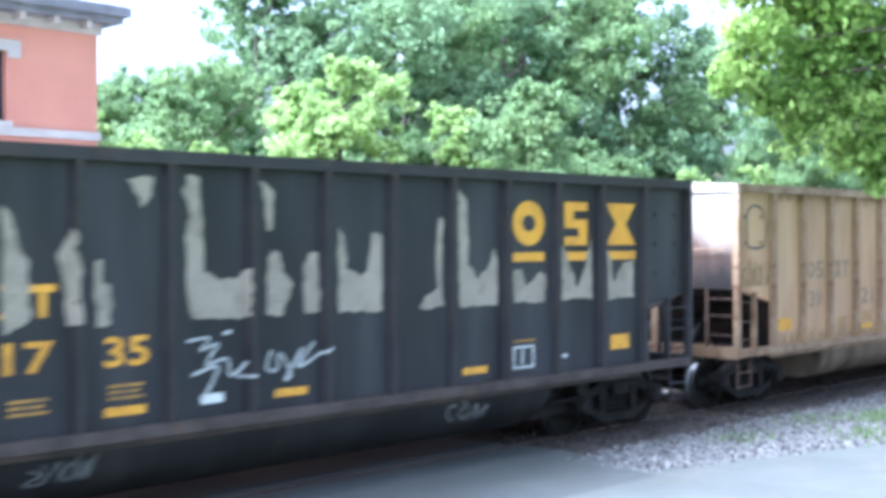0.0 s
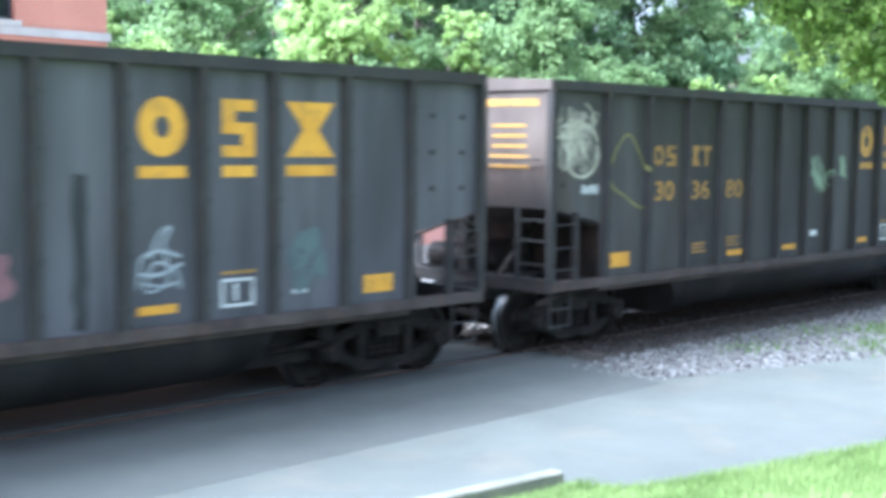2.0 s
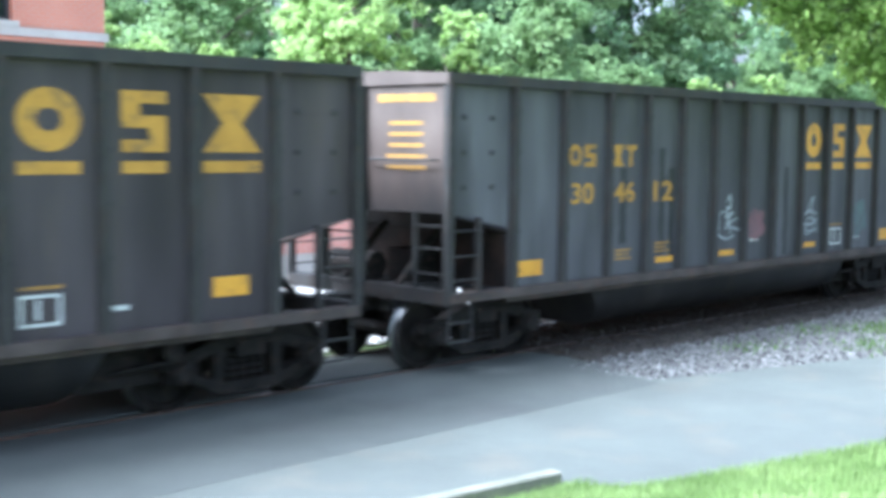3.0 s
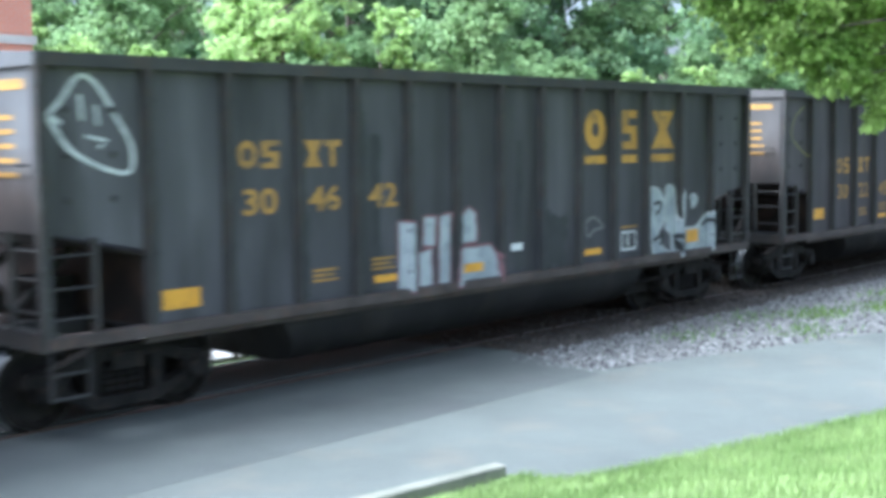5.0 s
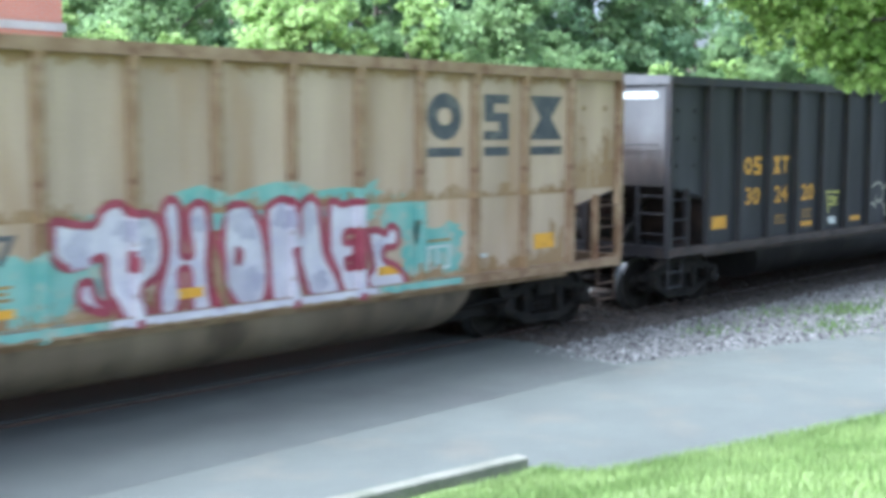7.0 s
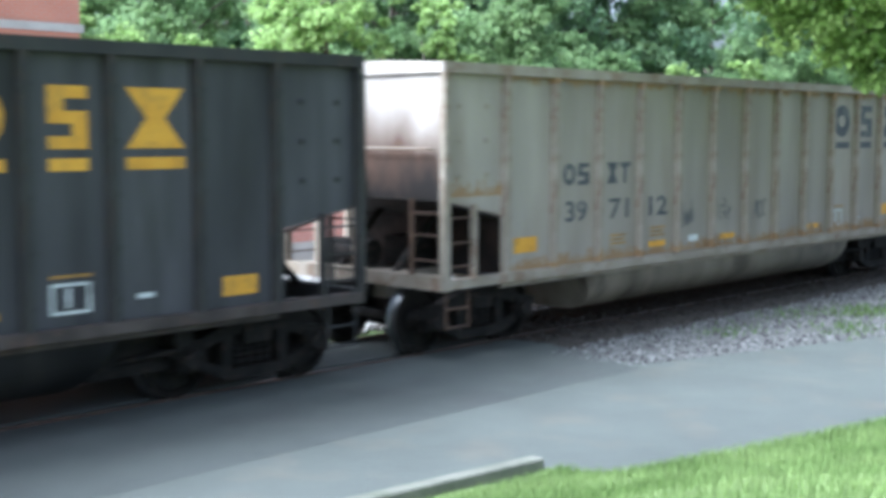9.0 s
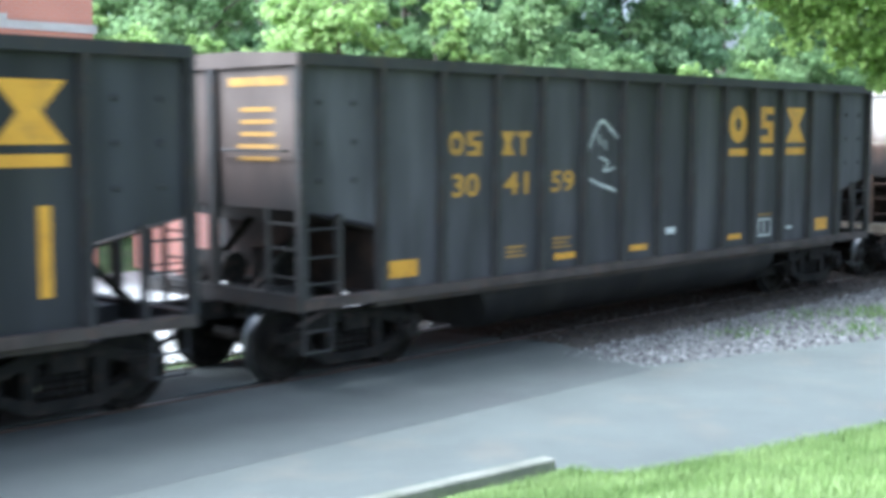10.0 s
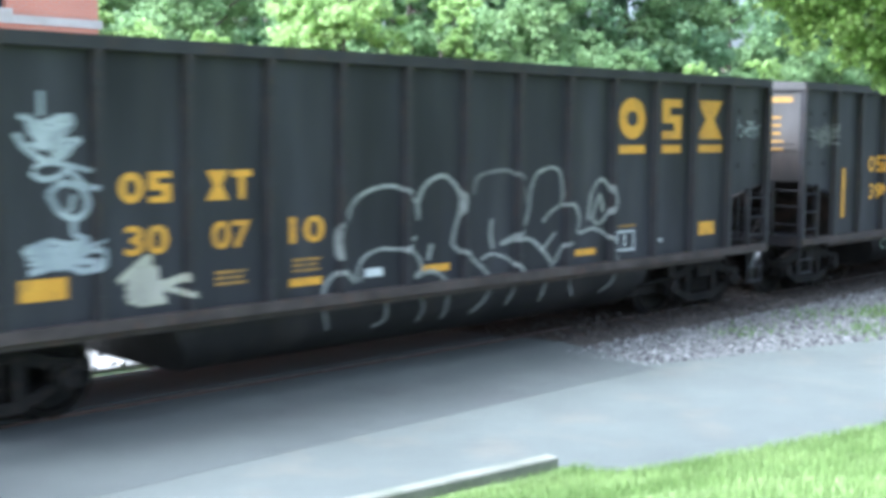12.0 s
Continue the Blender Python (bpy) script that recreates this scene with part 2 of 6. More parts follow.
M["yellow_dull"] = mat("weathered_yellow_marking_paint", (0.38, 0.20, 0.025), (0.50, 0.27, 0.035), 3, 0.65, c3=(0.14, 0.09, 0.04), amount3=0.7)
M["slate"] = mat("slate_grey_car_paint", (0.071, 0.070, 0.077), (0.101, 0.099, 0.107), 0.8, 0.6, c3=(0.03, 0.029, 0.028), streak=5, amount3=0.5, spec=0.3, weather=0.26)
M["taupe"] = mat("taupe_car_paint", (0.044, 0.042, 0.041), (0.064, 0.061, 0.059), 0.8, 0.6, c3=(0.055, 0.04, 0.03), streak=5, amount3=0.5, spec=0.3, weather=0.3)
# rusty sill, lightened so the highlight along its top is in the colour
M["sill_rust_highlight"] = mat("rust_worn_sill_paint", (0.045, 0.036, 0.032), (0.085, 0.068, 0.060), 2.5, 0.7, c3=(0.10, 0.06, 0.045), amount3=0.6, spec=0.3)
M["spray_dim"] = mat("thin_grey_spray_paint", (0.10, 0.10, 0.095), (0.17, 0.17, 0.16), 4, 0.7)
M["coal"] = mat("coal_dust_floor", (0.012, 0.012, 0.013), (0.03, 0.03, 0.03), 6, 0.7, bump=0.8, fine=14, spec=0.12)


def brick_mat(name, c1, c2, mortar):
    m = mat(name, c1, c2, 0.6, 0.9)
    n, l = m.node_tree.nodes, m.node_tree.links
    b, tc = n["Principled BSDF"], n.new("ShaderNodeTexCoord")
    mp, br = n.new("ShaderNodeMapping"), n.new("ShaderNodeTexBrick")
    mp.inputs["Rotation"].default_value = (radians(-90), 0, 0)
    l.new(tc.outputs["Object"], mp.inputs[0])
    l.new(mp.outputs[0], br.inputs["Vector"])
    br.inputs["Scale"].default_value, br.inputs["Mortar Size"].default_value = 1.0, 0.006
    br.inputs["Brick Width"].default_value, br.inputs["Row Height"].default_value = 0.21, 0.075
    hs = n["Hue/Saturation/Value"]
    br.inputs["Mortar"].default_value = (*mortar, 1)
    l.new(hs.outputs[0], br.inputs["Color1"]), l.new(hs.outputs[0], br.inputs["Color2"])
    l.new(br.outputs[0], b.inputs["Base Color"])
    return m


def end_mat(name, paint, paint2, rust, dark_foot, level, soft):
    """Paint of an end sheet, rusted through from its foot up to a ragged level, darkest at the bottom."""
    m = mat(name, paint, paint2, 1.1, 0.6, streak=1.5, weather=0.14)
    n, l = m.node_tree.nodes, m.node_tree.links
    b, hs, tc = n["Principled BSDF"], n["Hue/Saturation/Value"], n.new("ShaderNodeTexCoord")
    sep, mp = n.new("ShaderNodeSeparateXYZ"), n.new("ShaderNodeMapping")
    l.new(tc.outputs["Object"], sep.inputs[0])
    mp.inputs["Scale"].default_value = (1, 1, 0.45)
    l.new(tc.outputs["Object"], mp.inputs[0])
    col = hs.outputs[0]
    for z, width, colour, sc in ((level, soft, rust, 1.7), (2.12 + 0.35 * (level - 2.1), soft * 0.6, dark_foot, 2.6)):
        no, ad, mr, mx = n.new("ShaderNodeTexNoise"), n.new("ShaderNodeMath"), n.new("ShaderNodeMapRange"), n.new("ShaderNodeMix")
        no.inputs["Scale"].default_value, no.inputs["Detail"].default_value = sc, 8.0
        l.new(mp.outputs[0], no.inputs["Vector"])
        ad.operation = "MULTIPLY_ADD"
        ad.inputs[1].default_value = -1.3
        l.new(no.outputs[0], ad.inputs[0]), l.new(sep.outputs["Z"], ad.inputs[2])
        mr.inputs["From Min"].default_value, mr.inputs["From Max"].default_value = z + width - 0.65, z - width - 0.65
        l.new(ad.outputs[0], mr.inputs["Value"])
        mx.data_type = "RGBA"
        l.new(mr.outputs[0], mx.inputs["Factor"]), l.new(col, mx.inputs["A"])
        mx.inputs["B"].default_value = (*colour, 1)
        col = mx.outputs["Result"]
    l.new(col, b.inputs["Base Color"])
    return m


# on the dark cars the end paints are lighter than the side paints
M["end_rust"] = end_mat("dusty_rusted_end_paint", (0.080, 0.060, 0.050), (0.125, 0.097, 0.081), (0.046, 0.030, 0.024), (0.016, 0.013, 0.012), 2.78, 0.5)
M["end_grey"] = end_mat("dull_brown_grey_end_paint", (0.050, 0.045, 0.043), (0.080, 0.073, 0.070), (0.042, 0.029, 0.024), (0.016, 0.013, 0.012), 2.75, 0.45)
M["end_silver"] = end_mat("dull_silver_end_paint", (0.073, 0.072, 0.0745), (0.108, 0.106, 0.109), (0.05, 0.036, 0.03), (0.016, 0.013, 0.012), 2.68, 0.38)
M["end_pale"] = end_mat("chalky_pale_end_paint", (0.368, 0.32, 0.28), (0.464, 0.416, 0.368), (0.092, 0.0528, 0.0352), (0.0144, 0.0112, 0.0096), 3.02, 0.38)
M["brick"] = brick_mat("orange_red_brick", (0.56, 0.20, 0.125), (0.66, 0.265, 0.17), (0.48, 0.38, 0.32))
M["brickpink"] = brick_mat("rose_brick", (0.58, 0.24, 0.18), (0.68, 0.32, 0.25), (0.6, 0.5, 0.44))
g = bpy.data.materials.new("window_glass")
g.use_nodes = True
gb = g.node_tree.nodes["Principled BSDF"]
gb.inputs["Base Color"].default_value, gb.inputs["Roughness"].default_value = (0.02, 0.025, 0.03, 1), 0.04
M["glass"] = g


# ---- building helpers ----
def mesh_of(bm, name, material, bevel=0.0):
    if bevel:
        bmesh.ops.bevel(bm, geom=list(bm.edges), offset=bevel, segments=1, affect="EDGES", clamp_overlap=True)
    bmesh.ops.recalc_face_normals(bm, faces=bm.faces)
    me = bpy.data.meshes.new(name)
    bm.to_mesh(me)
    bm.free()
    me.materials.append(material)
    return me


def part(name, bm, material, parent=None, label="", bevel=0.0):
    me = mesh_of(bm, name, material, bevel) if isinstance(bm, bmesh.types.BMesh) else bm
    ob = new(name, me)
    ob.parent = parent
    return tagged(ob, label)


def box(bm, x0, y0, z0, x1, y1, z1):
    v = [bm.verts.new(p) for p in ((x0, y0, z0), (x1, y0, z0), (x1, y1, z0), (x0, y1, z0), (x0, y0, z1), (x1, y0, z1), (x1, y1, z1), (x0, y1, z1))]
    for f in ((0, 3, 2, 1), (4, 5, 6, 7), (0, 1, 5, 4), (1, 2, 6, 5), (2, 3, 7, 6), (3, 0, 4, 7)):
        bm.faces.new([v[i] for i in f])
    return bm


def boxes(*dims):
    bm = bmesh.new()
    for d in dims:
        box(bm, *d)
    return bm


def prism(bm, pts, axis, a, b):
    """A prism over the outline pts, from a to b along axis: 'y' takes (x, z) points, 'x' (y, z), 'z' (x, y)."""
    def put(p, h):
        return (p[0], h, p[1]) if axis == "y" else (h, p[0], p[1]) if axis == "x" else (p[0], p[1], h)
    lo, hi = [bm.verts.new(put(p, a)) for p in pts], [bm.verts.new(put(p, b)) for p in pts]
    bm.faces.new(lo), bm.faces.new(hi[::-1])
    for i in range(len(pts)):
        j = (i + 1) % len(pts)
        bm.faces.new((lo[i], hi[i], hi[j], lo[j]))
    return bm


def rod(bm, p, q, r, n=8):
    p, q = Vector(p), Vector(q)
    z = (q - p).normalized()
    x = z.orthogonal().normalized()
    y = z.cross(x)
    a, b = [], []
    for i in range(n):
        d = (x * math.cos(i * 2 * math.pi / n) + y * math.sin(i * 2 * math.pi / n)) * r
        a.append(bm.verts.new(p + d)), b.append(bm.verts.new(q + d))
    bm.faces.new(a[::-1]), bm.faces.new(b)
    for i in range(n):
        bm.faces.new((a[i], a[(i + 1) % n], b[(i + 1) % n], b[i]))
    return bm


def lathe(bm, profile, n=28):
    """A body of revolution about the y axis; profile: (y, radius)."""
    rings = []
    for y, r in profile:
        rings.append([bm.verts.new((r * math.cos(i * 2 * math.pi / n), y, r * math.sin(i * 2 * math.pi / n))) for i in range(n)])
    for a, b in zip(rings, rings[1:]):
        for i in range(n):
            bm.faces.new((a[i], a[(i + 1) % n], b[(i + 1) % n], b[i]))
    bm.faces.new(rings[0][::-1]), bm.faces.new(rings[-1])
    return bm


def thing(name, label, category, group="", kind=""):
    return tagged(new(name), label, category, group, kind)


# ---- the train ----
LONG, MIDDLE, SHORT, COUPLED = 14.79, 14.42, 13.97, 1.39     # body lengths of the three classes, gap between bodies
TOP, SILL, HALF, PROUD = 3.80, 1.00, 1.50, 1.60
WHEEL_R = 0.457
TUB_IN, TUB_RX, TUB_RZ, TUB_Z = 0.72, 0.66, 0.46, 0.74     # rounding of the trough under the floor


def posts(length):
    """Stations of the side posts along a body."""
    if length < 14.3:       # the short class has wider bays at its ends
        return [1.26, 2.28] + [3.30 + j * 0.921 for j in range(9)] + [11.69, 12.71]
    return [1.21 + j * (length - 2.42) / 12 for j in range(13)]


def side_sheet(length):
    a, b = 1.21, length - 1.21
    out = [(0.02, 2.08), (a, 1.84), (a, SILL + 0.02), (b, SILL + 0.02), (b, 1.84), (length - 0.02, 2.08), (length - 0.02, 3.66), (0.02, 3.66)]
    bm = prism(bmesh.new(), out, "y", -HALF, -HALF + 0.03)
    box(bm, a + 0.08, -HALF - 0.0015, 2.02, b - 0.08, -HALF + 0.01, 2.05)   # lap seam
    return bm


def side_post():
    bm = bmesh.new()
    w, t = 0.065, 0.04
    prism(bm, [(-w, -HALF + 0.001), (-t, -PROUD), (t, -PROUD), (w, -HALF + 0.001)], "z", SILL + 0.06, 3.67)
    for k in range(5):      # rivet plates up the post
        z = 1.25 + k * 0.52
        box(bm, -0.055, -PROUD - 0.006, z, 0.055, -PROUD + 0.02, z + 0.05)
    return bm


def side_sill(length):
    bm = boxes((0.02, -PROUD, SILL - 0.06, length - 0.02, -HALF + 0.06, SILL + 0.06))
    box(bm, 1.2, -HALF + 0.02, SILL - 0.14, length - 1.2, -HALF + 0.08, SILL - 0.06)
    return bm


def top_chord(length):
    bm = boxes((0, -PROUD, 3.665, length, -HALF + 0.10, TOP))
    return bm


def end_chord():
    bm = bmesh.new()
    prism(bm, [(-PROUD + 0.02, 3.665), (PROUD - 0.02, 3.665), (PROUD - 0.02, TOP - 0.005), (0.5, TOP + 0.05), (-0.5, TOP + 0.05), (-PROUD + 0.02, TOP - 0.005)], "x", -0.03, 0.11)
    return bm


def end_sheet():
    bm = boxes((0.012, -HALF + 0.032, 2.06, 0.045, HALF - 0.032, 3.664))
    return bm


def end_post():
    return boxes((-0.07, -0.07, 1.12, 0.011, 0.07, 3.664))


def slope_sheet():
    bm = bmesh.new()
    prism(bm, [(0.012, 2.06), (0.05, 2.06), (1.25, 1.80), (1.25, 1.04), (1.21, 1.04), (1.21, 1.77)], "y", -HALF + 0.032, HALF - 0.032)
    return bm


def corner_post():
    return boxes((-0.02, -PROUD + 0.005, SILL + 0.061, 0.085, -HALF - 0.001, 3.664), *[(0.0, -PROUD - 0.012, 1.3 + 0.2 * k, 0.065, -PROUD + 0.02, 1.345 + 0.2 * k) for k in range(12)])


def side_bolt():
    return lathe(bmesh.new(), [(-HALF - 0.022, 0.028), (-HALF - 0.014, 0.036), (-HALF + 0.002, 0.036)], 10)


def ladder_stile():
    return boxes((0.565, -PROUD + 0.02, SILL + 0.061, 0.61, -HALF + 0.02, 2.0))


def end_ladder_stile():
    """Upright on the end platform that carries the inner ends of the end rungs."""
    return boxes((-0.03, -1.02, 1.101, 0.02, -0.975, 2.075))


def end_rung():
    return rod(bmesh.new(), (-0.005, -PROUD + 0.05, 0), (-0.005, -1.0, 0), 0.012)


def ladder_rung():
    return rod(bmesh.new(), (0.04, -PROUD + 0.05, 0), (0.60, -PROUD + 0.05, 0), 0.012)


def grab_iron():
    bm = rod(bmesh.new(), (-0.085, -1.35, 0), (-0.085, -0.2, 0), 0.014)
    rod(bm, (-0.085, -1.35, 0), (0.02, -1.35, 0), 0.014)
    return rod(bm, (-0.085, -0.2, 0), (0.02, -0.2, 0), 0.014)


def step_iron():
    bm = rod(bmesh.new(), (0.08, -1.52, 0.96), (0.08, -1.52, 0.42), 0.015)
    rod(bm, (0.5, -1.52, 0.96), (0.5, -1.52, 0.42), 0.015)
    rod(bm, (0.08, -1.52, 0.44), (0.5, -1.52, 0.44), 0.015)
    return rod(bm, (0.08, -1.52, 0.68), (0.5, -1.52, 0.68), 0.015)


def end_sill():
    bm = boxes((-0.02, -PROUD + 0.03, 0.92, 0.16, PROUD - 0.03, 1.1))
    box(bm, 0.16, -0.35, 0.72, 1.2, 0.35, 1.06)
    return bm


def platform_brace():
    bm = rod(bmesh.new(), (0.12, -0.55, 1.08), (0.95, -0.55, 1.86), 0.05)
    rod(bm, (0.12, 0.55, 1.08), (0.95, 0.55, 1.86), 0.05)
    return box(bm, 0.7, -0.25, 1.06, 1.15, 0.25, 1.5)


def brake_cylinder():
    return rod(bmesh.new(), (0.35, 0.1, 1.28), (0.35, 0.95, 1.28), 0.19, 16)


def tub(length):
    """The rounded trough that hangs between the trucks."""
    arc = [(-TUB_IN - TUB_RX * math.cos(radians(a)), TUB_Z - TUB_RZ * math.sin(radians(a))) for a in range(0, 91, 9)]
    ring = [(-1.38, SILL - 0.06)] + arc + [(-y, z) for y, z in reversed(arc)] + [(1.38, SILL - 0.06)]
    bm = bmesh.new()
    prism(bm, ring, "x", 3.12, length - 3.12)
    for v in bm.verts:      # the ends of the trough are raked
        k = min(1.0, max(0.0, (0.9 - v.co.z) / 0.6))
        v.co.x += 0.40 * k if v.co.x < length / 2 else -0.45 * k
    return bm


def brake_rigging():
    """Added infill of box, bar and rods, hiding bright ground by the leading truck."""
    bm = boxes((2.05, -0.95, 0.36, 3.3, 0.95, 0.93), (1.6, -0.08, 0.42, 3.1, 0.08, 0.6))
    rod(bm, (2.2, -1.2, 0.62), (3.0, -0.9, 0.5), 0.04)
    return rod(bm, (2.3, -1.25, 0.75), (2.3, 1.25, 0.75), 0.12, 12)


def deck(length):
    return boxes((1.255, -HALF + 0.032, SILL - 0.02, length - 1.255, HALF - 0.032, SILL + 0.02))


def coupler():
    bm = boxes((-0.42, -0.11, 0.72, 0.2, 0.11, 0.94))
    prism(bm, [(-0.42, -0.16), (-0.36, -0.24), (-0.5, -0.26), (-0.66, -0.18), (-0.69, -0.02), (-0.6, 0.06), (-0.5, 0.0), (-0.44, 0.16)], "z", 0.68, 0.98)
    return bm


def air_hose():
    bm = bmesh.new()
    pts = [Vector((-0.02, 0.3, 0.86)), Vector((-0.2, 0.32, 0.7)), Vector((-0.42, 0.3, 0.5)), Vector((-0.66, 0.27, 0.42))]
    for p, q in zip(pts, pts[1:]):
        rod(bm, p, q, 0.035)
    return bm


def truck_frame():
    """Cast side frame of a truck, standing on its outer side, about the truck's centre."""
    bm = bmesh.new()
    bottom = [(-0.92, 0.40), (-0.40, 0.17), (0.40, 0.17), (0.92, 0.40), (0.92, 0.50), (0.36, 0.29), (-0.36, 0.29), (-0.92, 0.50)]
    topbar = [(-1.14, 0.50), (-0.75, 0.54), (-0.35, 0.67), (0.35, 0.67), (0.75, 0.54), (1.14, 0.50), (1.12, 0.62), (0.75, 0.68), (0.35, 0.81), (-0.35, 0.81), (-0.75, 0.68), (-1.12, 0.62)]
    prism(bm, bottom, "y", -1.10, -0.92)
    prism(bm, topbar, "y", -1.10, -0.92)
    for s in (-1, 1):
        prism(bm, [(s * 0.46, 0.24), (s * 0.34, 0.24), (s * 0.30, 0.70), (s * 0.46, 0.66)], "y", -1.09, -0.93)
        box(bm, s * 0.89 - 0.17, -1.13, 0.34, s * 0.89 + 0.17, -0.90, 0.62)
    return bm


def spring():
    prof = [(0.29, 0.04)] + [(0.30 + k * 0.0375, 0.062 if k % 2 else 0.045) for k in range(8)] + [(0.60, 0.04)]
    bm = lathe(bmesh.new(), prof, 10)
    bmesh.ops.rotate(bm, verts=bm.verts, cent=(0, 0, 0), matrix=Matrix.Rotation(radians(90), 3, "X"))
    for v in bm.verts:
        v.co.y -= 1.0
    return bm


def bearing_cap():
    bm = bmesh.new()
    return lathe(bm, [(-1.20, 0.08), (-1.18, 0.12), (-1.12, 0.13), (-1.04, 0.13)], 16)


def bolster():
    bm = boxes((-0.2, -1.14, 0.56, 0.2, 1.14, 0.74))
    box(bm, -0.3, -0.3, 0.6, 0.3, 0.3, 0.96)
    for s in (-1, 1):       # backing blocks added between the wheels so no bright ground shows through
        box(bm, s * 0.36 - 0.1, -0.62, 0.22, s * 0.36 + 0.1, 0.62, 0.62)
    return bm


def wheelset():
    bm = bmesh.new()
    for s in (-1, 1):
        prof = [(0.655, 0.10), (0.66, 0.16), (0.69, 0.36), (0.66, 0.40), (0.66, 0.485), (0.69, 0.488), (0.71, 0.462), (0.80, 0.455), (0.81, 0.39), (0.75, 0.36), (0.74, 0.18), (0.83, 0.13), (0.83, 0.10)]
        lathe(bm, [(s * y, r) for y, r in prof], 32)
    return rod(bm, (0, -1.05, 0), (0, 1.05, 0), 0.085, 12)


MESHES = {}


def shared(make, key, material, *args):
    k = (make, key, material.name)
    if k not in MESHES:
        MESHES[k] = mesh_of(make(*args), "part", material)
    return MESHES[k]


LIGHT = ("tan", "sand", "pale")      # cars in light paint, with rusty bars
WHEELSETS = []


def place(ob, m):
    ob.matrix_local = m
    return ob


def flipped(me, length=None, side=False):
    """A mirrored copy of a mesh: across the middle of a body of that length, and or to its far side."""
    k = ("flip", me.name, length, side)
    if k not in MESHES:
        c = me.copy()
        m = Matrix.Diagonal((-1 if length else 1, -1 if side else 1, 1, 1))
        m = Matrix.Translation((length or 0, 0, 0)) @ m
        c.transform(m)
        if bool(length) != side:
            c.flip_normals()
        MESHES[k] = c
    return MESHES[k]


def gondola(length, paint, edge, endm, label):
    car = thing("coal_gondola", label, "freight car", "coal train")
    body, rim, end = M[paint], M[edge], M[endm]
    s = shared(side_sheet, length, body, length)
    for far in (False, True):
        part("side_sheet", flipped(s, side=True) if far else s, None, car)
        for make, nm in ((side_sill, "side_sill"), (top_chord, "top_chord")):
            me = shared(make, length, rim if make is top_chord or paint in LIGHT else M["sill_rust_highlight"], length)
            part(nm, flipped(me, side=True) if far else me, None, car)
        me = shared(side_post, 0, rim)
        for x in posts(length):
            place(part("side_post", flipped(me, side=True) if far else me, None, car), Matrix.Translation((x, 0, 0)))
    for front in (None, length):
        for far in (False, True):
            for make, nm in ((corner_post, "corner_post"), (ladder_stile, "ladder_stile")):
                me = shared(make, 0, rim)
                part(nm, flipped(me, front, far) if (front or far) else me, None, car)
            bars = M["railside"] if paint in LIGHT else rim
            me = shared(step_iron, 0, bars)
            part("step", flipped(me, front, far) if (front or far) else me, None, car)
            me = shared(ladder_rung, 0, bars)
            me = flipped(me, front, far) if (front or far) else me
            for z in (1.22, 1.52, 1.84):
                place(part("rung", me, None, car), Matrix.Translation((0, 0, z)))
        me = shared(end_rung, 0, bars)
        me = flipped(me, front) if front else me
        for z in (1.30, 1.62, 1.90):
            place(part("rung", me, None, car), Matrix.Translation((0, 0, z)))
        for make, nm, mm in ((end_sheet, "end_sheet", end), (end_chord, "end_chord", end), (end_post, "end_post", rim), (slope_sheet, "slope_sheet", M["slope"]), (end_ladder_stile, "end_ladder_stile", bars),
                             (end_sill, "end_sill", rim), (platform_brace, "end_brace", M["truck"]), (coupler, "coupler", M["truck"]), (air_hose, "air_hose", M["truck"])):
            me = shared(make, 0, mm)
            part(nm, flipped(me, front) if front else me, None, car)
        me = shared(grab_iron, 0, rim)
        place(part("grab_iron", flipped(me, front) if front else me, None, car), Matrix.Translation((0, 0, 2.72)))
    bolt = shared(side_bolt, 0, rim)
    for x in (0.34, 0.86, length - 0.86, length - 0.34):
        for z in (2.38, 2.82, 3.26):
            place(part("bolt", bolt, None, car), Matrix.Translation((x, 0, z)))
    part("brake_cylinder", shared(brake_cylinder, 0, M["truck"]), None, car)
    part("tub", shared(tub, length, M["tub_" + paint] if paint in LIGHT else M["tub_dark"], length), None, car)
    part("brake_rigging", flipped(shared(brake_rigging, 0, M["truck"]), length), None, car)
    part("floor", shared(deck, length, M["coal"], length), None, car)
    for x in (1.22, length - 1.22):
        tr = part("truck", shared(bolster, 0, M["truck"]), None, car, "greasy dark cast truck")
        place(tr, Matrix.Translation((x, 0, 0)))
        fr, sp, cap = shared(truck_frame, 0, M["truck"]), shared(spring, 0, M["truck"]), shared(bearing_cap, 0, M["truck"])
        for far in (False, True):
            part("side_frame", flipped(fr, side=True) if far else fr, None, tr)
            for sx in (-0.2, -0.07, 0.07, 0.2):
                place(part("spring", flipped(sp, side=True) if far else sp, None, tr), Matrix.Translation((sx, 0, 0)))
        for ax in (-0.89, 0.89):
            w = part("wheelset", shared(wheelset, 0, M["wheel"]), None, tr)
            place(w, Matrix.Translation((ax, 0, WHEEL_R)))
            WHEELSETS.append((w, ax))
            for far in (False, True):
                place(part("bearing_cap", flipped(cap, side=True) if far else cap, None, tr), Matrix.Translation((ax, 0, WHEEL_R)))
    return car


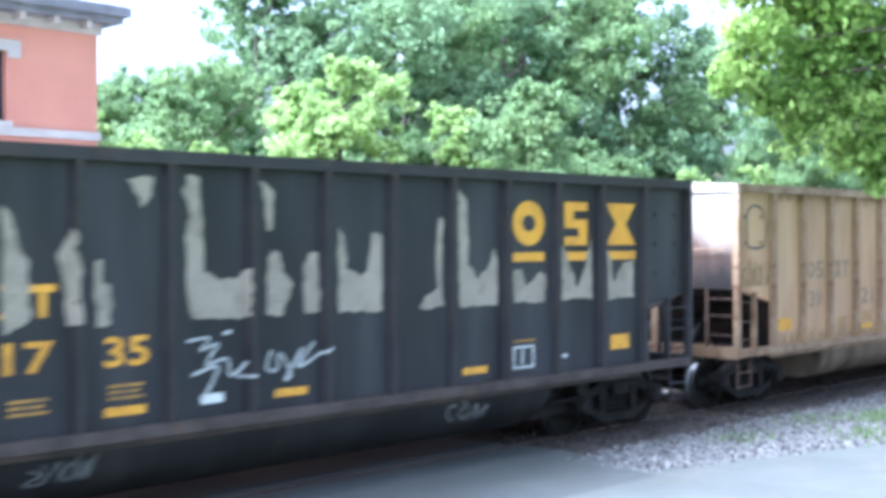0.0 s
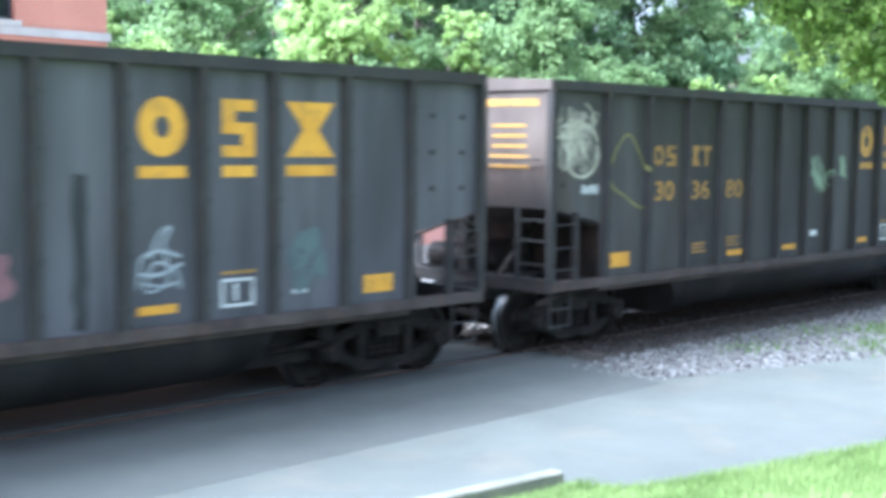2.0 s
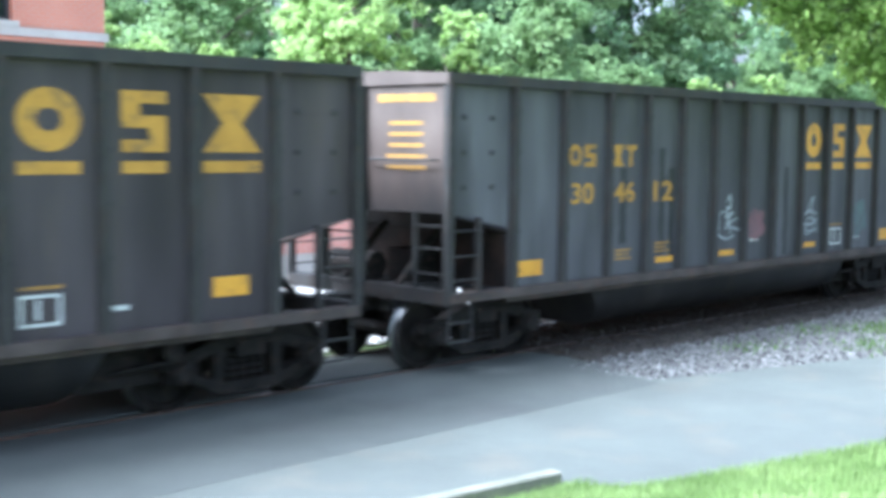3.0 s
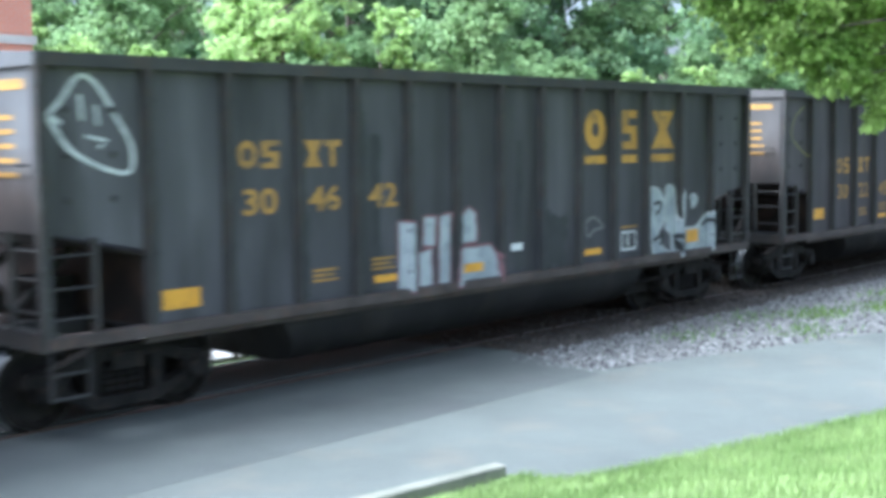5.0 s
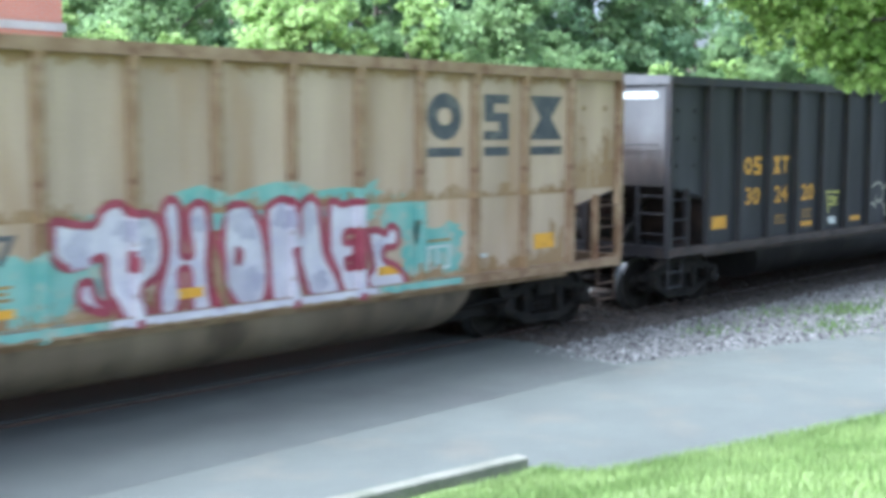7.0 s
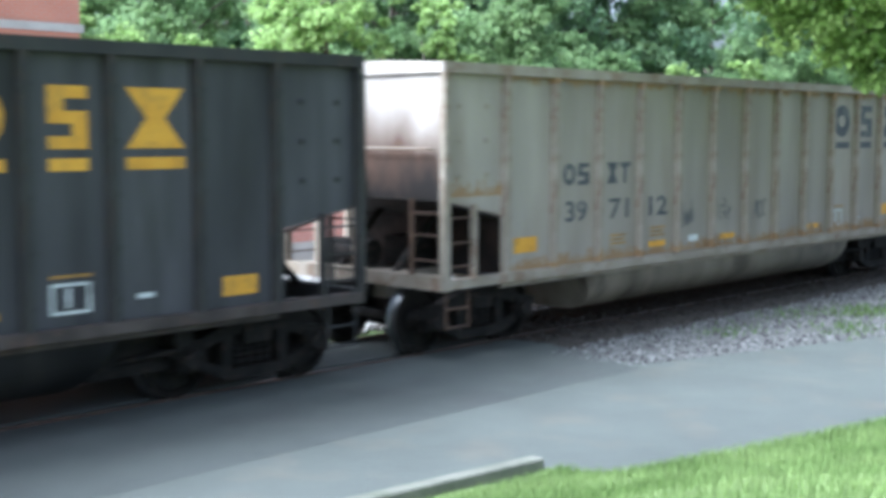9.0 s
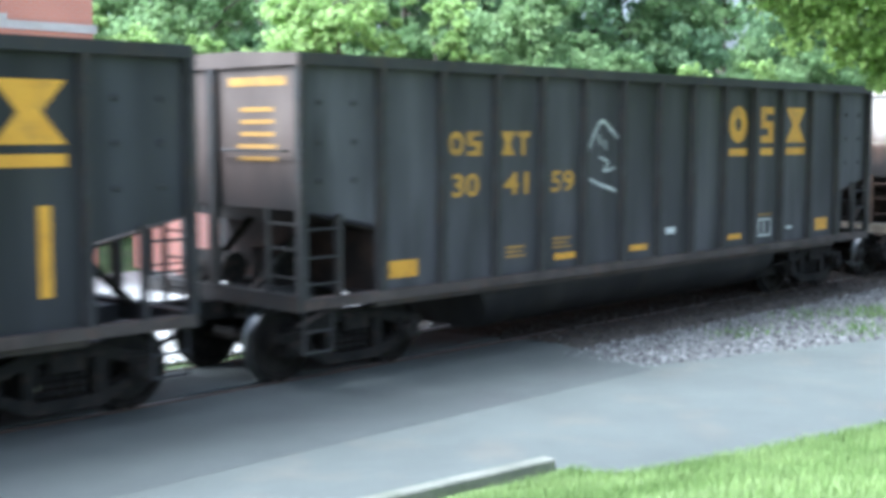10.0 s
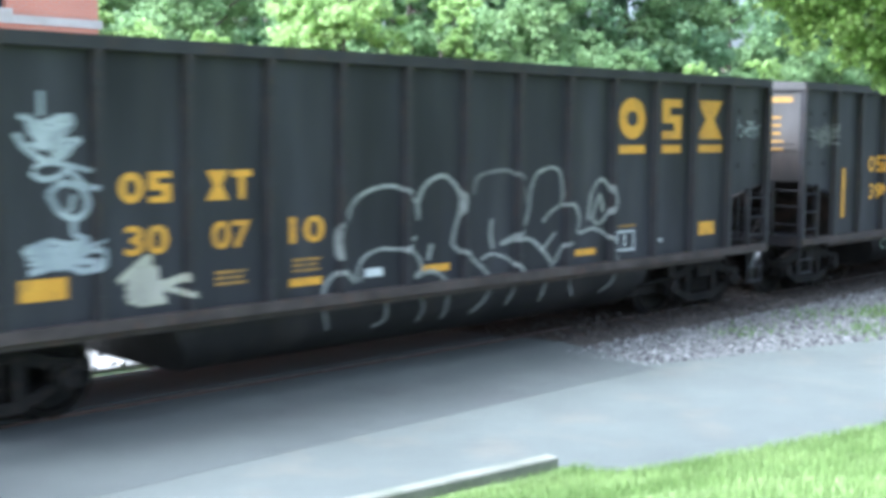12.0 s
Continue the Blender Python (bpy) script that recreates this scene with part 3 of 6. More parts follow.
# ---- markings on the cars: thin coats of paint that follow the sheet and the posts ----
def coat(bm, length, lift=0.0):
    """Lays a flat figure in x, z onto the near side of a body, over its posts."""
    bmesh.ops.remove_doubles(bm, verts=bm.verts, dist=0.0005)
    xs = [v.co.x for v in bm.verts]
    lo, hi = min(xs), max(xs)
    for p in posts(length):
        for cut in (p - 0.066, p - 0.041, p + 0.041, p + 0.066):
            if lo < cut < hi:
                bmesh.ops.bisect_plane(bm, geom=list(bm.verts) + list(bm.edges) + list(bm.faces), plane_co=(cut, 0, 0), plane_no=(1, 0, 0))
    for i, v in enumerate(bm.verts):        # each later stroke lies a hair above the earlier ones
        d = min(abs(v.co.x - p) for p in posts(length))
        k = min(1.0, max(0.0, (0.066 - d) / 0.025))
        v.co.y = -HALF - 0.004 - lift - k * (PROUD - HALF + 0.004) - 0.000004 * i
    return bm


def flat(pts):
    bm = bmesh.new()
    bm.faces.new([bm.verts.new((x, 0, z)) for x, z in pts])
    return bm


def add_flat(bm, pts):
    bm.faces.new([bm.verts.new((x, 0, z)) for x, z in pts])
    return bm


def rect(x0, z0, x1, z1, rough=0.0):
    if not rough:
        return flat([(x0, z0), (x1, z0), (x1, z1), (x0, z1)])
    pts, n = [], 9
    for i in range(n):
        pts.append((x0 + (x1 - x0) * i / n, z0 + random.uniform(-rough, rough)))
    for i in range(n):
        pts.append((x1 + random.uniform(-rough, rough), z0 + (z1 - z0) * i / n))
    for i in range(n):
        pts.append((x1 + (x0 - x1) * i / n, z1 + random.uniform(-rough, rough)))
    for i in range(n):
        pts.append((x0 + random.uniform(-rough, rough), z1 + (z0 - z1) * i / n))
    return flat(pts)


def peel(x0, z0, x1, z1, seed):
    """A patch where paint has come off: straight below, torn into a tall and a short tongue above."""
    rnd = random.Random(seed)
    n = 40
    w, h = x1 - x0, z1 - z0
    a, b = rnd.uniform(0.22, 0.36), rnd.uniform(0.68, 0.85)
    low, right = rnd.uniform(0.22, 0.36), rnd.uniform(0.38, 0.7)
    flip = seed % 4 == 3
    up = []
    for i in range(n + 1):
        f = i / n
        g = 1 - f if flip else f
        if g < a:       # the tall tongue, tapering
            k = 1.0 - 0.45 * max(0.0, (g - a * 0.55) / (a * 0.45)) ** 2
        elif g < b:
            k = low + 0.10 * max(0.0, 1 - (g - a) / 0.10) + 0.07 * noise.noise((seed * 3.1 + g * 9, 2, 0))
        else:
            k = right * (0.75 + 0.25 * min(1.0, (g - b) / 0.08))
        k += 0.05 * noise.noise((seed * 1.7 + f * 8, 0, 0)) + rnd.uniform(-0.018, 0.018)
        up.append((f, max(0.1, min(1.0, k))))
    bm = bmesh.new()
    for (f, k), (f2, k2) in zip(up, up[1:]):
        rows = 6
        for r in range(rows):     # torn side edges, wavering with height
            q = []
            for ff, kk, rr in ((f, k, r), (f2, k2, r), (f2, k2, r + 1), (f, k, r + 1)):
                z = kk * rr / rows
                q.append((x0 + w * (ff + 0.10 * min(1, z * 3) * noise.noise((z * 3.5 + seed, 5, 0)) + 0.03 * noise.noise((z * 14 + seed, 9, 0))), z0 + h * z))
            add_flat(bm, q)
    bmesh.ops.remove_doubles(bm, verts=bm.verts, dist=0.0004)
    return bm


def ring_shape(x0, z0, x1, z1, w, n=28, a0=0.0, a1=360.0):
    bm = bmesh.new()
    cx, cz, rx, rz = (x0 + x1) / 2, (z0 + z1) / 2, (x1 - x0) / 2, (z1 - z0) / 2
    for i in range(n):
        a, b = radians(a0 + (a1 - a0) * i / n), radians(a0 + (a1 - a0) * (i + 1) / n)
        add_flat(bm, [(cx + rx * math.cos(a), cz + rz * math.sin(a)), (cx + rx * math.cos(b), cz + rz * math.sin(b)),
                      (cx + (rx - w) * math.cos(b), cz + (rz - w) * math.sin(b)), (cx + (rx - w) * math.cos(a), cz + (rz - w) * math.sin(a))])
    return bm


def hourglass(x0, z0, x1, z1):
    cx, cz, w = (x0 + x1) / 2, (z0 + z1) / 2, (x1 - x0) * 0.16
    bm = flat([(x0, z0), (x1, z0), (cx + w, cz), (cx - w, cz)])
    return add_flat(bm, [(cx - w, cz), (cx + w, cz), (x1, z1), (x0, z1)])


def stepped_block(x0, z0, x1, z1):
    """Three stacked bars joined by two offset stems."""
    h, w = (z1 - z0) / 5, (x1 - x0)
    bm = flat([(x0, z0), (x1, z0), (x1, z0 + h), (x0, z0 + h)])
    add_flat(bm, [(x0, z0 + 2 * h), (x1, z0 + 2 * h), (x1, z0 + 3 * h), (x0, z0 + 3 * h)])
    add_flat(bm, [(x0, z1 - h), (x1, z1 - h), (x1, z1), (x0, z1)])
    add_flat(bm, [(x1 - w * 0.4, z0 + h), (x1, z0 + h), (x1, z0 + 2 * h), (x1 - w * 0.4, z0 + 2 * h)])
    return add_flat(bm, [(x0, z0 + 3 * h), (x0 + w * 0.4, z0 + 3 * h), (x0 + w * 0.4, z1 - h), (x0, z1 - h)])


def post_cap(x0, z0, x1, z1):
    w = (x1 - x0) * 0.28
    cx = (x0 + x1) / 2
    bm = flat([(cx - w / 2, z0), (cx + w / 2, z0), (cx + w / 2, z1), (cx - w / 2, z1)])
    return add_flat(bm, [(x0, z1 - w), (x1, z1 - w), (x1, z1), (x0, z1)])


def words(text, x0, z0, x1, z1, bold=0.0):
    """Lettering in the built-in font, fitted into a rectangle."""
    cu = bpy.data.curves.new("lettering", "FONT")
    cu.body, cu.offset, cu.resolution_u = text, bold, 3
    ob = bpy.data.objects.new("lettering", cu)
    me = bpy.data.meshes.new_from_object(ob)
    bpy.data.objects.remove(ob)
    bm = bmesh.new()
    bm.from_mesh(me)
    bpy.data.meshes.remove(me)
    xs, ys = [v.co.x for v in bm.verts], [v.co.y for v in bm.verts]
    ax, bx, ay, by = min(xs), max(xs), min(ys), max(ys)
    for v in bm.verts:
        v.co = (x0 + (v.co.x - ax) / (bx - ax) * (x1 - x0), 0, z0 + (v.co.y - ay) / (by - ay) * (z1 - z0))
    return bm


def stroke(bm, pts, w):
    """A ribbon of sprayed paint along pts (x, z)."""
    pts = [Vector((p[0], p[1])) for p in pts]
    pts = [p for i, p in enumerate(pts) if i == 0 or (p - pts[i - 1]).length > 1e-4]
    row = []
    for i, p in enumerate(pts):
        d = (pts[min(i + 1, len(pts) - 1)] - pts[max(i - 1, 0)])
        d = d.normalized() if d.length > 1e-6 else Vector((1, 0))
        nrm = Vector((-d.y, d.x)) * w / 2
        row.append((bm.verts.new((p.x + nrm.x, 0, p.y + nrm.y)), bm.verts.new((p.x - nrm.x, 0, p.y - nrm.y))))
    for (a, b), (c, d) in zip(row, row[1:]):
        bm.faces.new((a, b, d, c))
    return bm


def smooth(pts, n=8):
    out = []
    p = [pts[0]] + list(pts) + [pts[-1]]
    for i in range(1, len(p) - 2):
        a, b, c, d = (Vector(q) for q in p[i - 1:i + 3])
        for k in range(n):
            t = k / n
            out.append(0.5 * ((2 * b) + (c - a) * t + (2 * a - 5 * b + 4 * c - d) * t * t + (3 * b - a - 3 * c + d) * t ** 3))
    out.append(Vector(pts[-1]))
    return out


def scrawl(x0, z0, x1, z1, seed, w=0.035, turns=9, lines=2):
    """An unreadable sprayed tag inside a rectangle: a row or two of quick slanted handstyle strokes."""
    rnd = random.Random(seed)
    bm = bmesh.new()
    wide, high = x1 - x0, z1 - z0
    w = min(w, 0.03)
    rows = 2 if high > 0.5 and lines > 1 else 1
    if lines > 3:       # a thick, scratched-over knot of strokes
        for k in range(lines + 3):
            cx, cz = x0 + wide * rnd.uniform(0.25, 0.75), z0 + high * rnd.uniform(0.25, 0.75)
            a = rnd.uniform(0, 3.14)
            pts = []
            for i in range(6):
                side = (1 if i % 2 else -1) * rnd.uniform(0.25, 0.5)
                pts.append((min(x1, max(x0, cx + wide * side * math.cos(a) + wide * 0.06 * (i - 3))), min(z1, max(z0, cz + high * side * math.sin(a) + high * rnd.uniform(-0.12, 0.12)))))
            stroke(bm, smooth(pts, 7), w * rnd.uniform(0.5, 0.85))
        return bm
    forms = (((0.1, 0.0), (0.3, 0.95), (0.75, 0.9), (0.7, 0.5), (0.3, 0.42)), ((0.85, 0.9), (0.3, 0.85), (0.05, 0.4), (0.3, 0.02), (0.9, 0.15)),
             ((0.0, 0.9), (0.3, 0.05), (0.55, 0.7), (0.75, 0.05), (1.0, 0.95)), ((0.15, 0.0), (0.2, 1.0), (0.75, 0.0), (0.9, 1.0)),
             ((0.5, 1.0), (0.05, 0.6), (0.3, 0.0), (0.85, 0.3), (0.75, 0.85), (0.3, 0.95)), ((0.9, 0.95), (0.2, 0.8), (0.8, 0.4), (0.1, 0.05)))
    for row in range(rows):
        tall = high / rows * 0.95
        base = z1 - tall * (row + 1) * 1.02
        n = max(3, min(6, int(wide / (tall * 0.6))))
        shift, cell = rnd.uniform(-0.03, 0.03), wide * rnd.uniform(0.82, 0.96) / n
        tilt = rnd.uniform(-0.02, 0.16) * tall
        for k in range(n):
            form, s = rnd.choice(forms), rnd.uniform(0.6, 1.0)
            form = [(1 - u, v) if k % 2 else (u, 1 - v) for u, v in form]
            lift = tilt * k / n + rnd.uniform(0, 0.15) * tall
            pts = [(x0 + shift + cell * (k + 1.05 * u + 0.25 * v) + rnd.uniform(-0.16, 0.16) * cell, base + lift + tall * s * v) for u, v in form]
            stroke(bm, smooth(pts, 7), w * rnd.uniform(0.6, 1.0))
    if rnd.random() < 0.6:      # a flying tail
        zz = z0 + high * rnd.uniform(0.0, 0.5)
        stroke(bm, smooth([(x0 + wide * 0.35, zz), (x0 + wide * 0.7, zz + high * 0.08), (x1, zz + high * rnd.uniform(0.2, 0.4))], 5), w * 0.7)
    return bm


def blob(x0, z0, x1, z1, seed, grow=0.0, wob=0.05, power=3.0):
    """A filled, rounded letter body."""
    cx, cz, rx, rz = (x0 + x1) / 2, (z0 + z1) / 2, (x1 - x0) / 2 + grow, (z1 - z0) / 2 + grow
    pts = []
    for i in range(36):
        a = 2 * math.pi * i / 36
        c, s = math.cos(a), math.sin(a)
        k = (abs(c) ** power + abs(s) ** power) ** (-1 / power) * (1 + wob * noise.noise((seed * 5.3 + c * 1.4, s * 1.4, 0)) * 2)
        pts.append((cx + rx * k * c, cz + rz * k * s))
    return flat(pts)


def loop_outline(x0, z0, x1, z1, seed, w=0.05, wob=0.12, a0=20, a1=375):
    rnd = random.Random(seed)
    cx, cz = (x0 + x1) / 2, (z0 + z1) / 2
    pts = []
    for i in range(13):
        a = radians(a0 + (a1 - a0) * i / 12)
        k = 1 + rnd.uniform(-wob, wob)
        pts.append((cx + (x1 - x0) / 2 * k * math.cos(a), cz + (z1 - z0) / 2 * k * math.sin(a)))
    return stroke(bmesh.new(), smooth(pts, 6), w)


def smooth_tubs():
    for k, me in MESHES.items():
        if k[0] is tub:
            for p in me.polygons:
                p.use_smooth = abs(p.normal.x) < 0.2 and len(p.vertices) == 4


def bright_treads():
    """Polishes the running faces of the wheels."""
    for k, me in MESHES.items():
        if k[0] is wheelset:
            me.materials.append(M["tread"])
            for p in me.polygons:
                c = p.center
                if 0.69 < abs(c.y) < 0.81 and math.hypot(c.x, c.z) > 0.43:
                    p.material_index = 1


def mark(car, length, name, bm, paint, label="", lift=0.0):
    part(name, coat(bm, length, lift), M[paint], car, label)


def numbers(car, length, nums, x, z0, z1, paint, w=0.50, step=1.0):
    for i, t in enumerate(nums):
        if t:
            mark(car, length, "number", words(t, x + i * step, z0, x + i * step + w, z1, 0.022), paint)


def small_marks(car, length, x, z, paint, dz=1.0):
    """Rows of small stencilling that cannot be read."""
    for i in range(3):
        mark(car, length, "stencil_bar", rect(x, z - i * 0.06, x + 0.40 - 0.05 * (i % 2), z - i * 0.06 + 0.03), paint)


def framed_label(car, length, x0, z0, x1, z1):
    bm = flat([(x0, z0), (x1, z0), (x1, z0 + 0.03), (x0, z0 + 0.03)])
    add_flat(bm, [(x0, z1 - 0.03), (x1, z1 - 0.03), (x1, z1), (x0, z1)])
    add_flat(bm, [(x0, z0 + 0.03), (x0 + 0.035, z0 + 0.03), (x0 + 0.035, z1 - 0.03), (x0, z1 - 0.03)])
    add_flat(bm, [(x1 - 0.035, z0 + 0.03), (x1, z0 + 0.03), (x1, z1 - 0.03), (x1 - 0.035, z1 - 0.03)])
    add_flat(bm, [(x0 + 0.17, z0 + 0.06), (x0 + 0.21, z0 + 0.06), (x0 + 0.21, z1 - 0.05), (x0 + 0.17, z1 - 0.05)])
    mark(car, length, "consolidated_stencil", bm, "white")


def lettering(car, length, nums, paint="yellow", small="yellow", dx=0.0, high=False, reflect=True):
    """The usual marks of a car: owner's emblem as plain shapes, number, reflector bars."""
    s = length < 14.3
    if s:
        L = dict(cs=2.44, z=2.63, n=2.11, big=9.02, bz=2.76, step=0.98, bigs=(9.02, 9.58, 10.02, 10.44, 10.86, 11.55), yb=(1.40, 1.18), yb2=12.0, low=1.18)
    else:
        L = dict(cs=2.48, z=2.18, n=1.66, big=10.65, bz=2.81, step=1.03, bigs=(10.65, 11.30, 11.74, 12.25, 12.68, 13.42), yb=(1.42, 1.30), yb2=12.80, low=1.18)
    b, z = L["bigs"], L["bz"] + (0.0 if not high else 0.03)
    h = 0.60
    mark(car, length, "emblem", ring_shape(b[0] + dx, z, b[1] + dx, z + h, 0.19), paint)
    mark(car, length, "emblem", stepped_block(b[2] + dx, z, b[3] + dx, z + h), paint)
    mark(car, length, "emblem", hourglass(b[4] + dx, z, b[5] + dx, z + h), paint)
    for i in (0, 2, 4):
        mark(car, length, "emblem_bar", rect(b[i] + dx, z - 0.21, b[i + 1] + dx, z - 0.09), paint)
    c, cz = L["cs"] + (0.17 if dx else 0.0), L["z"]
    mark(car, length, "owner_mark", ring_shape(c, cz, c + 0.28, cz + 0.31, 0.075, 20), small)
    mark(car, length, "owner_mark", stepped_block(c + 0.34, cz, c + 0.60, cz + 0.31), small)
    mark(car, length, "owner_mark", hourglass(c + L["step"], cz, c + L["step"] + 0.28, cz + 0.31), small)
    mark(car, length, "owner_mark", post_cap(c + L["step"] + 0.32, cz, c + L["step"] + 0.58, cz + 0.31), small)
    numbers(car, length, nums, c + 0.06, L["n"], L["n"] + 0.30, small, 0.50, L["step"])
    if reflect:
        x, zz = L["yb"]
        mark(car, length, "reflector_panel", rect(x, zz, x + 0.49, zz + 0.21), "yellow")
        mark(car, length, "reflector_panel", rect(L["yb2"], zz, L["yb2"] + 0.46, zz + 0.21), "yellow")
        for k in ((4.54, 6.3, 9.0) if s else (4.6, 6.68, 9.68)):
            mark(car, length, "reflector_bar", rect(k, 1.18, k + 0.46, 1.27), "yellow")
    small_marks(car, length, c + L["step"] + 0.1, 1.40, "gold")
    small_marks(car, length, c + 2 * L["step"] + 0.1, 1.46, "gold")
    ox = b[2] - 0.02 if s else b[0]
    lx = ox + (0.8 if dx else 0.0)
    framed_label(car, length, lx, 1.18, lx + 0.43, 1.48)
    mark(car, length, "stencil_bar", rect(ox, 1.53, ox + 0.45, 1.56), "gold")
    mark(car, length, "stencil_bar", rect(ox + 0.95, 1.26, ox + 1.15, 1.31), "white")
    if reflect:
        mark(car, length, "tag_plate", rect(7.25 if s else 5.72, 1.38 if s else 1.2, 7.5 if s else 6.0, 1.48 if s else 1.3), "white")


def end_bars(car, paint, rows=5):
    """Lines of small warning stencils on the rear end sheet."""
    for i in range(rows + 1):
        w, z = (1.05, 3.45) if i == 0 else (0.62 + 0.1 * (i > 3), 3.30 - i * 0.14)
        y0, h = -0.80 - w / 2, 0.05 + 0.05 * (i == 0)
        bm = bmesh.new()
        bm.faces.new([bm.verts.new(p) for p in ((0.006, y0, z), (0.006, y0 + w, z), (0.006, y0 + w, z + h), (0.006, y0, z + h))])
        part("warning_stencil", bm, M[paint], car)


def strips(bm, u0, u1, n, foot, heights, put):
    """Thin upright strips side by side from a foot line, each to its own height."""
    for i in range(n):
        a, b = u0 + (u1 - u0) * i / n, u0 + (u1 - u0) * (i + 1) / n
        bm.faces.new([bm.verts.new(put(*p)) for p in ((a, foot), (b, foot), (b, foot + heights[i]), (a, foot + heights[i]))])
    return bm


def side_rust(car, length, x0, x1, foot, top, seed, paint="rust_thin", down=False):
    rnd = random.Random(seed)
    n = int((x1 - x0) / 0.03)
    hs = [(-1 if down else 1) * max(0.01, top * (0.35 + 0.5 * noise.noise((seed + i * 0.09, 0, 0)) + rnd.uniform(-0.3, 0.4))) for i in range(n)]
    bm = strips(bmesh.new(), x0, x1, n, foot, hs, lambda u, z: (u, 0, z))
    mark(car, length, "rust_wash", bm, paint, lift=-0.003)


def sprayed(car, length, name, paint, w, paths, lift=0.0):
    """Freehand lines of spray paint, each a ribbon of its own with slightly uneven width."""
    for k, path in enumerate(paths):
        line = smooth(path, 6) if len(path) > 2 else smooth((path[0], ((path[0][0] + path[1][0]) / 2, (path[0][1] + path[1][1]) / 2), path[1]), 3)
        mark(car, length, name, stroke(bmesh.new(), line, w * (0.85 + 0.15 * (k % 3))), paint, lift=lift + 0.0006 * k)


def closed(path, n=4):
    if n < 0:       # straight torn edges, finely divided
        ring = [Vector(q) for q in path]
        return [a.lerp(b, k / -n) for a, b in zip(ring, ring[1:] + ring[:1]) for k in range(-n)]
    loop = list(path)
    pts = smooth(loop[-2:] + loop + loop[:2], n)
    return pts[2 * n:-2 * n]


def filled(car, length, name, paint, paths, lift=0.0, ragged=0.0, seed=0, n=4, rim="", w=0.06):
    """Freehand shapes filled with paint (or bared of it), with a sprayed rim where one is named."""
    for k, path in enumerate(paths):
        pts = [(q.x + ragged * noise.noise((q.x * 9 + seed, q.y * 9, k)), q.y + ragged * noise.noise((q.x * 9, q.y * 9 + seed, k + 5))) for q in closed(path, n)]
        bm = flat(pts)
        bm.normal_update()
        bmesh.ops.triangulate(bm, faces=bm.faces, ngon_method="EAR_CLIP")
        mark(car, length, name, bm, paint, lift=lift + 0.0008 * k)
        if rim:
            mark(car, length, "sprayed_rim", stroke(bmesh.new(), pts + pts[:2], w), rim, lift=lift + 0.0008 * len(paths) + 0.0004 * k)


def tub_lines(car, paint, w, paths):
    for path in paths:
        bm = stroke(bmesh.new(), smooth(path, 6) if len(path) > 2 else smooth((path[0], ((path[0][0] + path[1][0]) / 2, (path[0][1] + path[1][1]) / 2), path[1]), 3), w)
        for v in bm.verts:
            v.co.z = min(v.co.z, 0.93)
            v.co.y = tub_y(v.co.z) - 0.004
        part("sprayed_line", bm, M[paint], car)


CARS = []       # (thing, distance behind the first car's rear corner)


def build_train():
    plan = [  # body length, paint, edges, ends, label
        (LONG, "sand", "edge_tan", "end_pale", "sun-bleached tan coal gondola with rusty posts and ladders"),
        (LONG, "black", "edge_black", "end_rust", "black coal gondola whose paint peels off to tan primer"),
        (SHORT, "taupe", "edge_grey", "end_rust", "dark grey-brown coal gondola with sprayed tags and one pale panel"),
        (SHORT, "slate", "edge_grey", "end_rust", "slate-grey coal gondola with soot streaks and small tags"),
        (LONG, "brown", "edge_grey", "end_grey", "dark brown coal gondola with a yellow sprayed loop"),
        (SHORT, "grey", "edge_grey", "end_silver", "slate-grey coal gondola with white block graffiti"),
        (LONG, "black", "edge_black", "end_silver", "black coal gondola with pale outlined graffiti"),
        (LONG, "tan", "edge_tan", "end_grey", "tan coal gondola with large lilac and crimson graffiti"),
        (LONG, "pale", "edge_pale", "end_pale", "pale grey-tan coal gondola with dark marks and rusty posts"),
        (SHORT, "grey", "edge_grey", "end_rust", "slate-grey coal gondola with a white sprayed face outline"),
        (MIDDLE, "black", "edge_black", "end_grey", "black coal gondola with filled cream graffiti and yellow strips"),
        (LONG, "black", "edge_black", "end_grey", "black coal gondola with huge white outlined graffiti down to its tub"),
        (LONG, "black", "edge_black", "end_grey", "plain black coal gondola at the end of the row"),
    ]
    back = 0.0
    for i, (length, paint, edge, endm, label) in enumerate(plan):
        if i:
            back += length + COUPLED
        car = gondola(length, paint, edge, endm, label)
        CARS.append((car, back + {3: -0.06, 7: -0.07, 11: -0.2}.get(i, 0.0), length))
        mark_car(i, car, length)


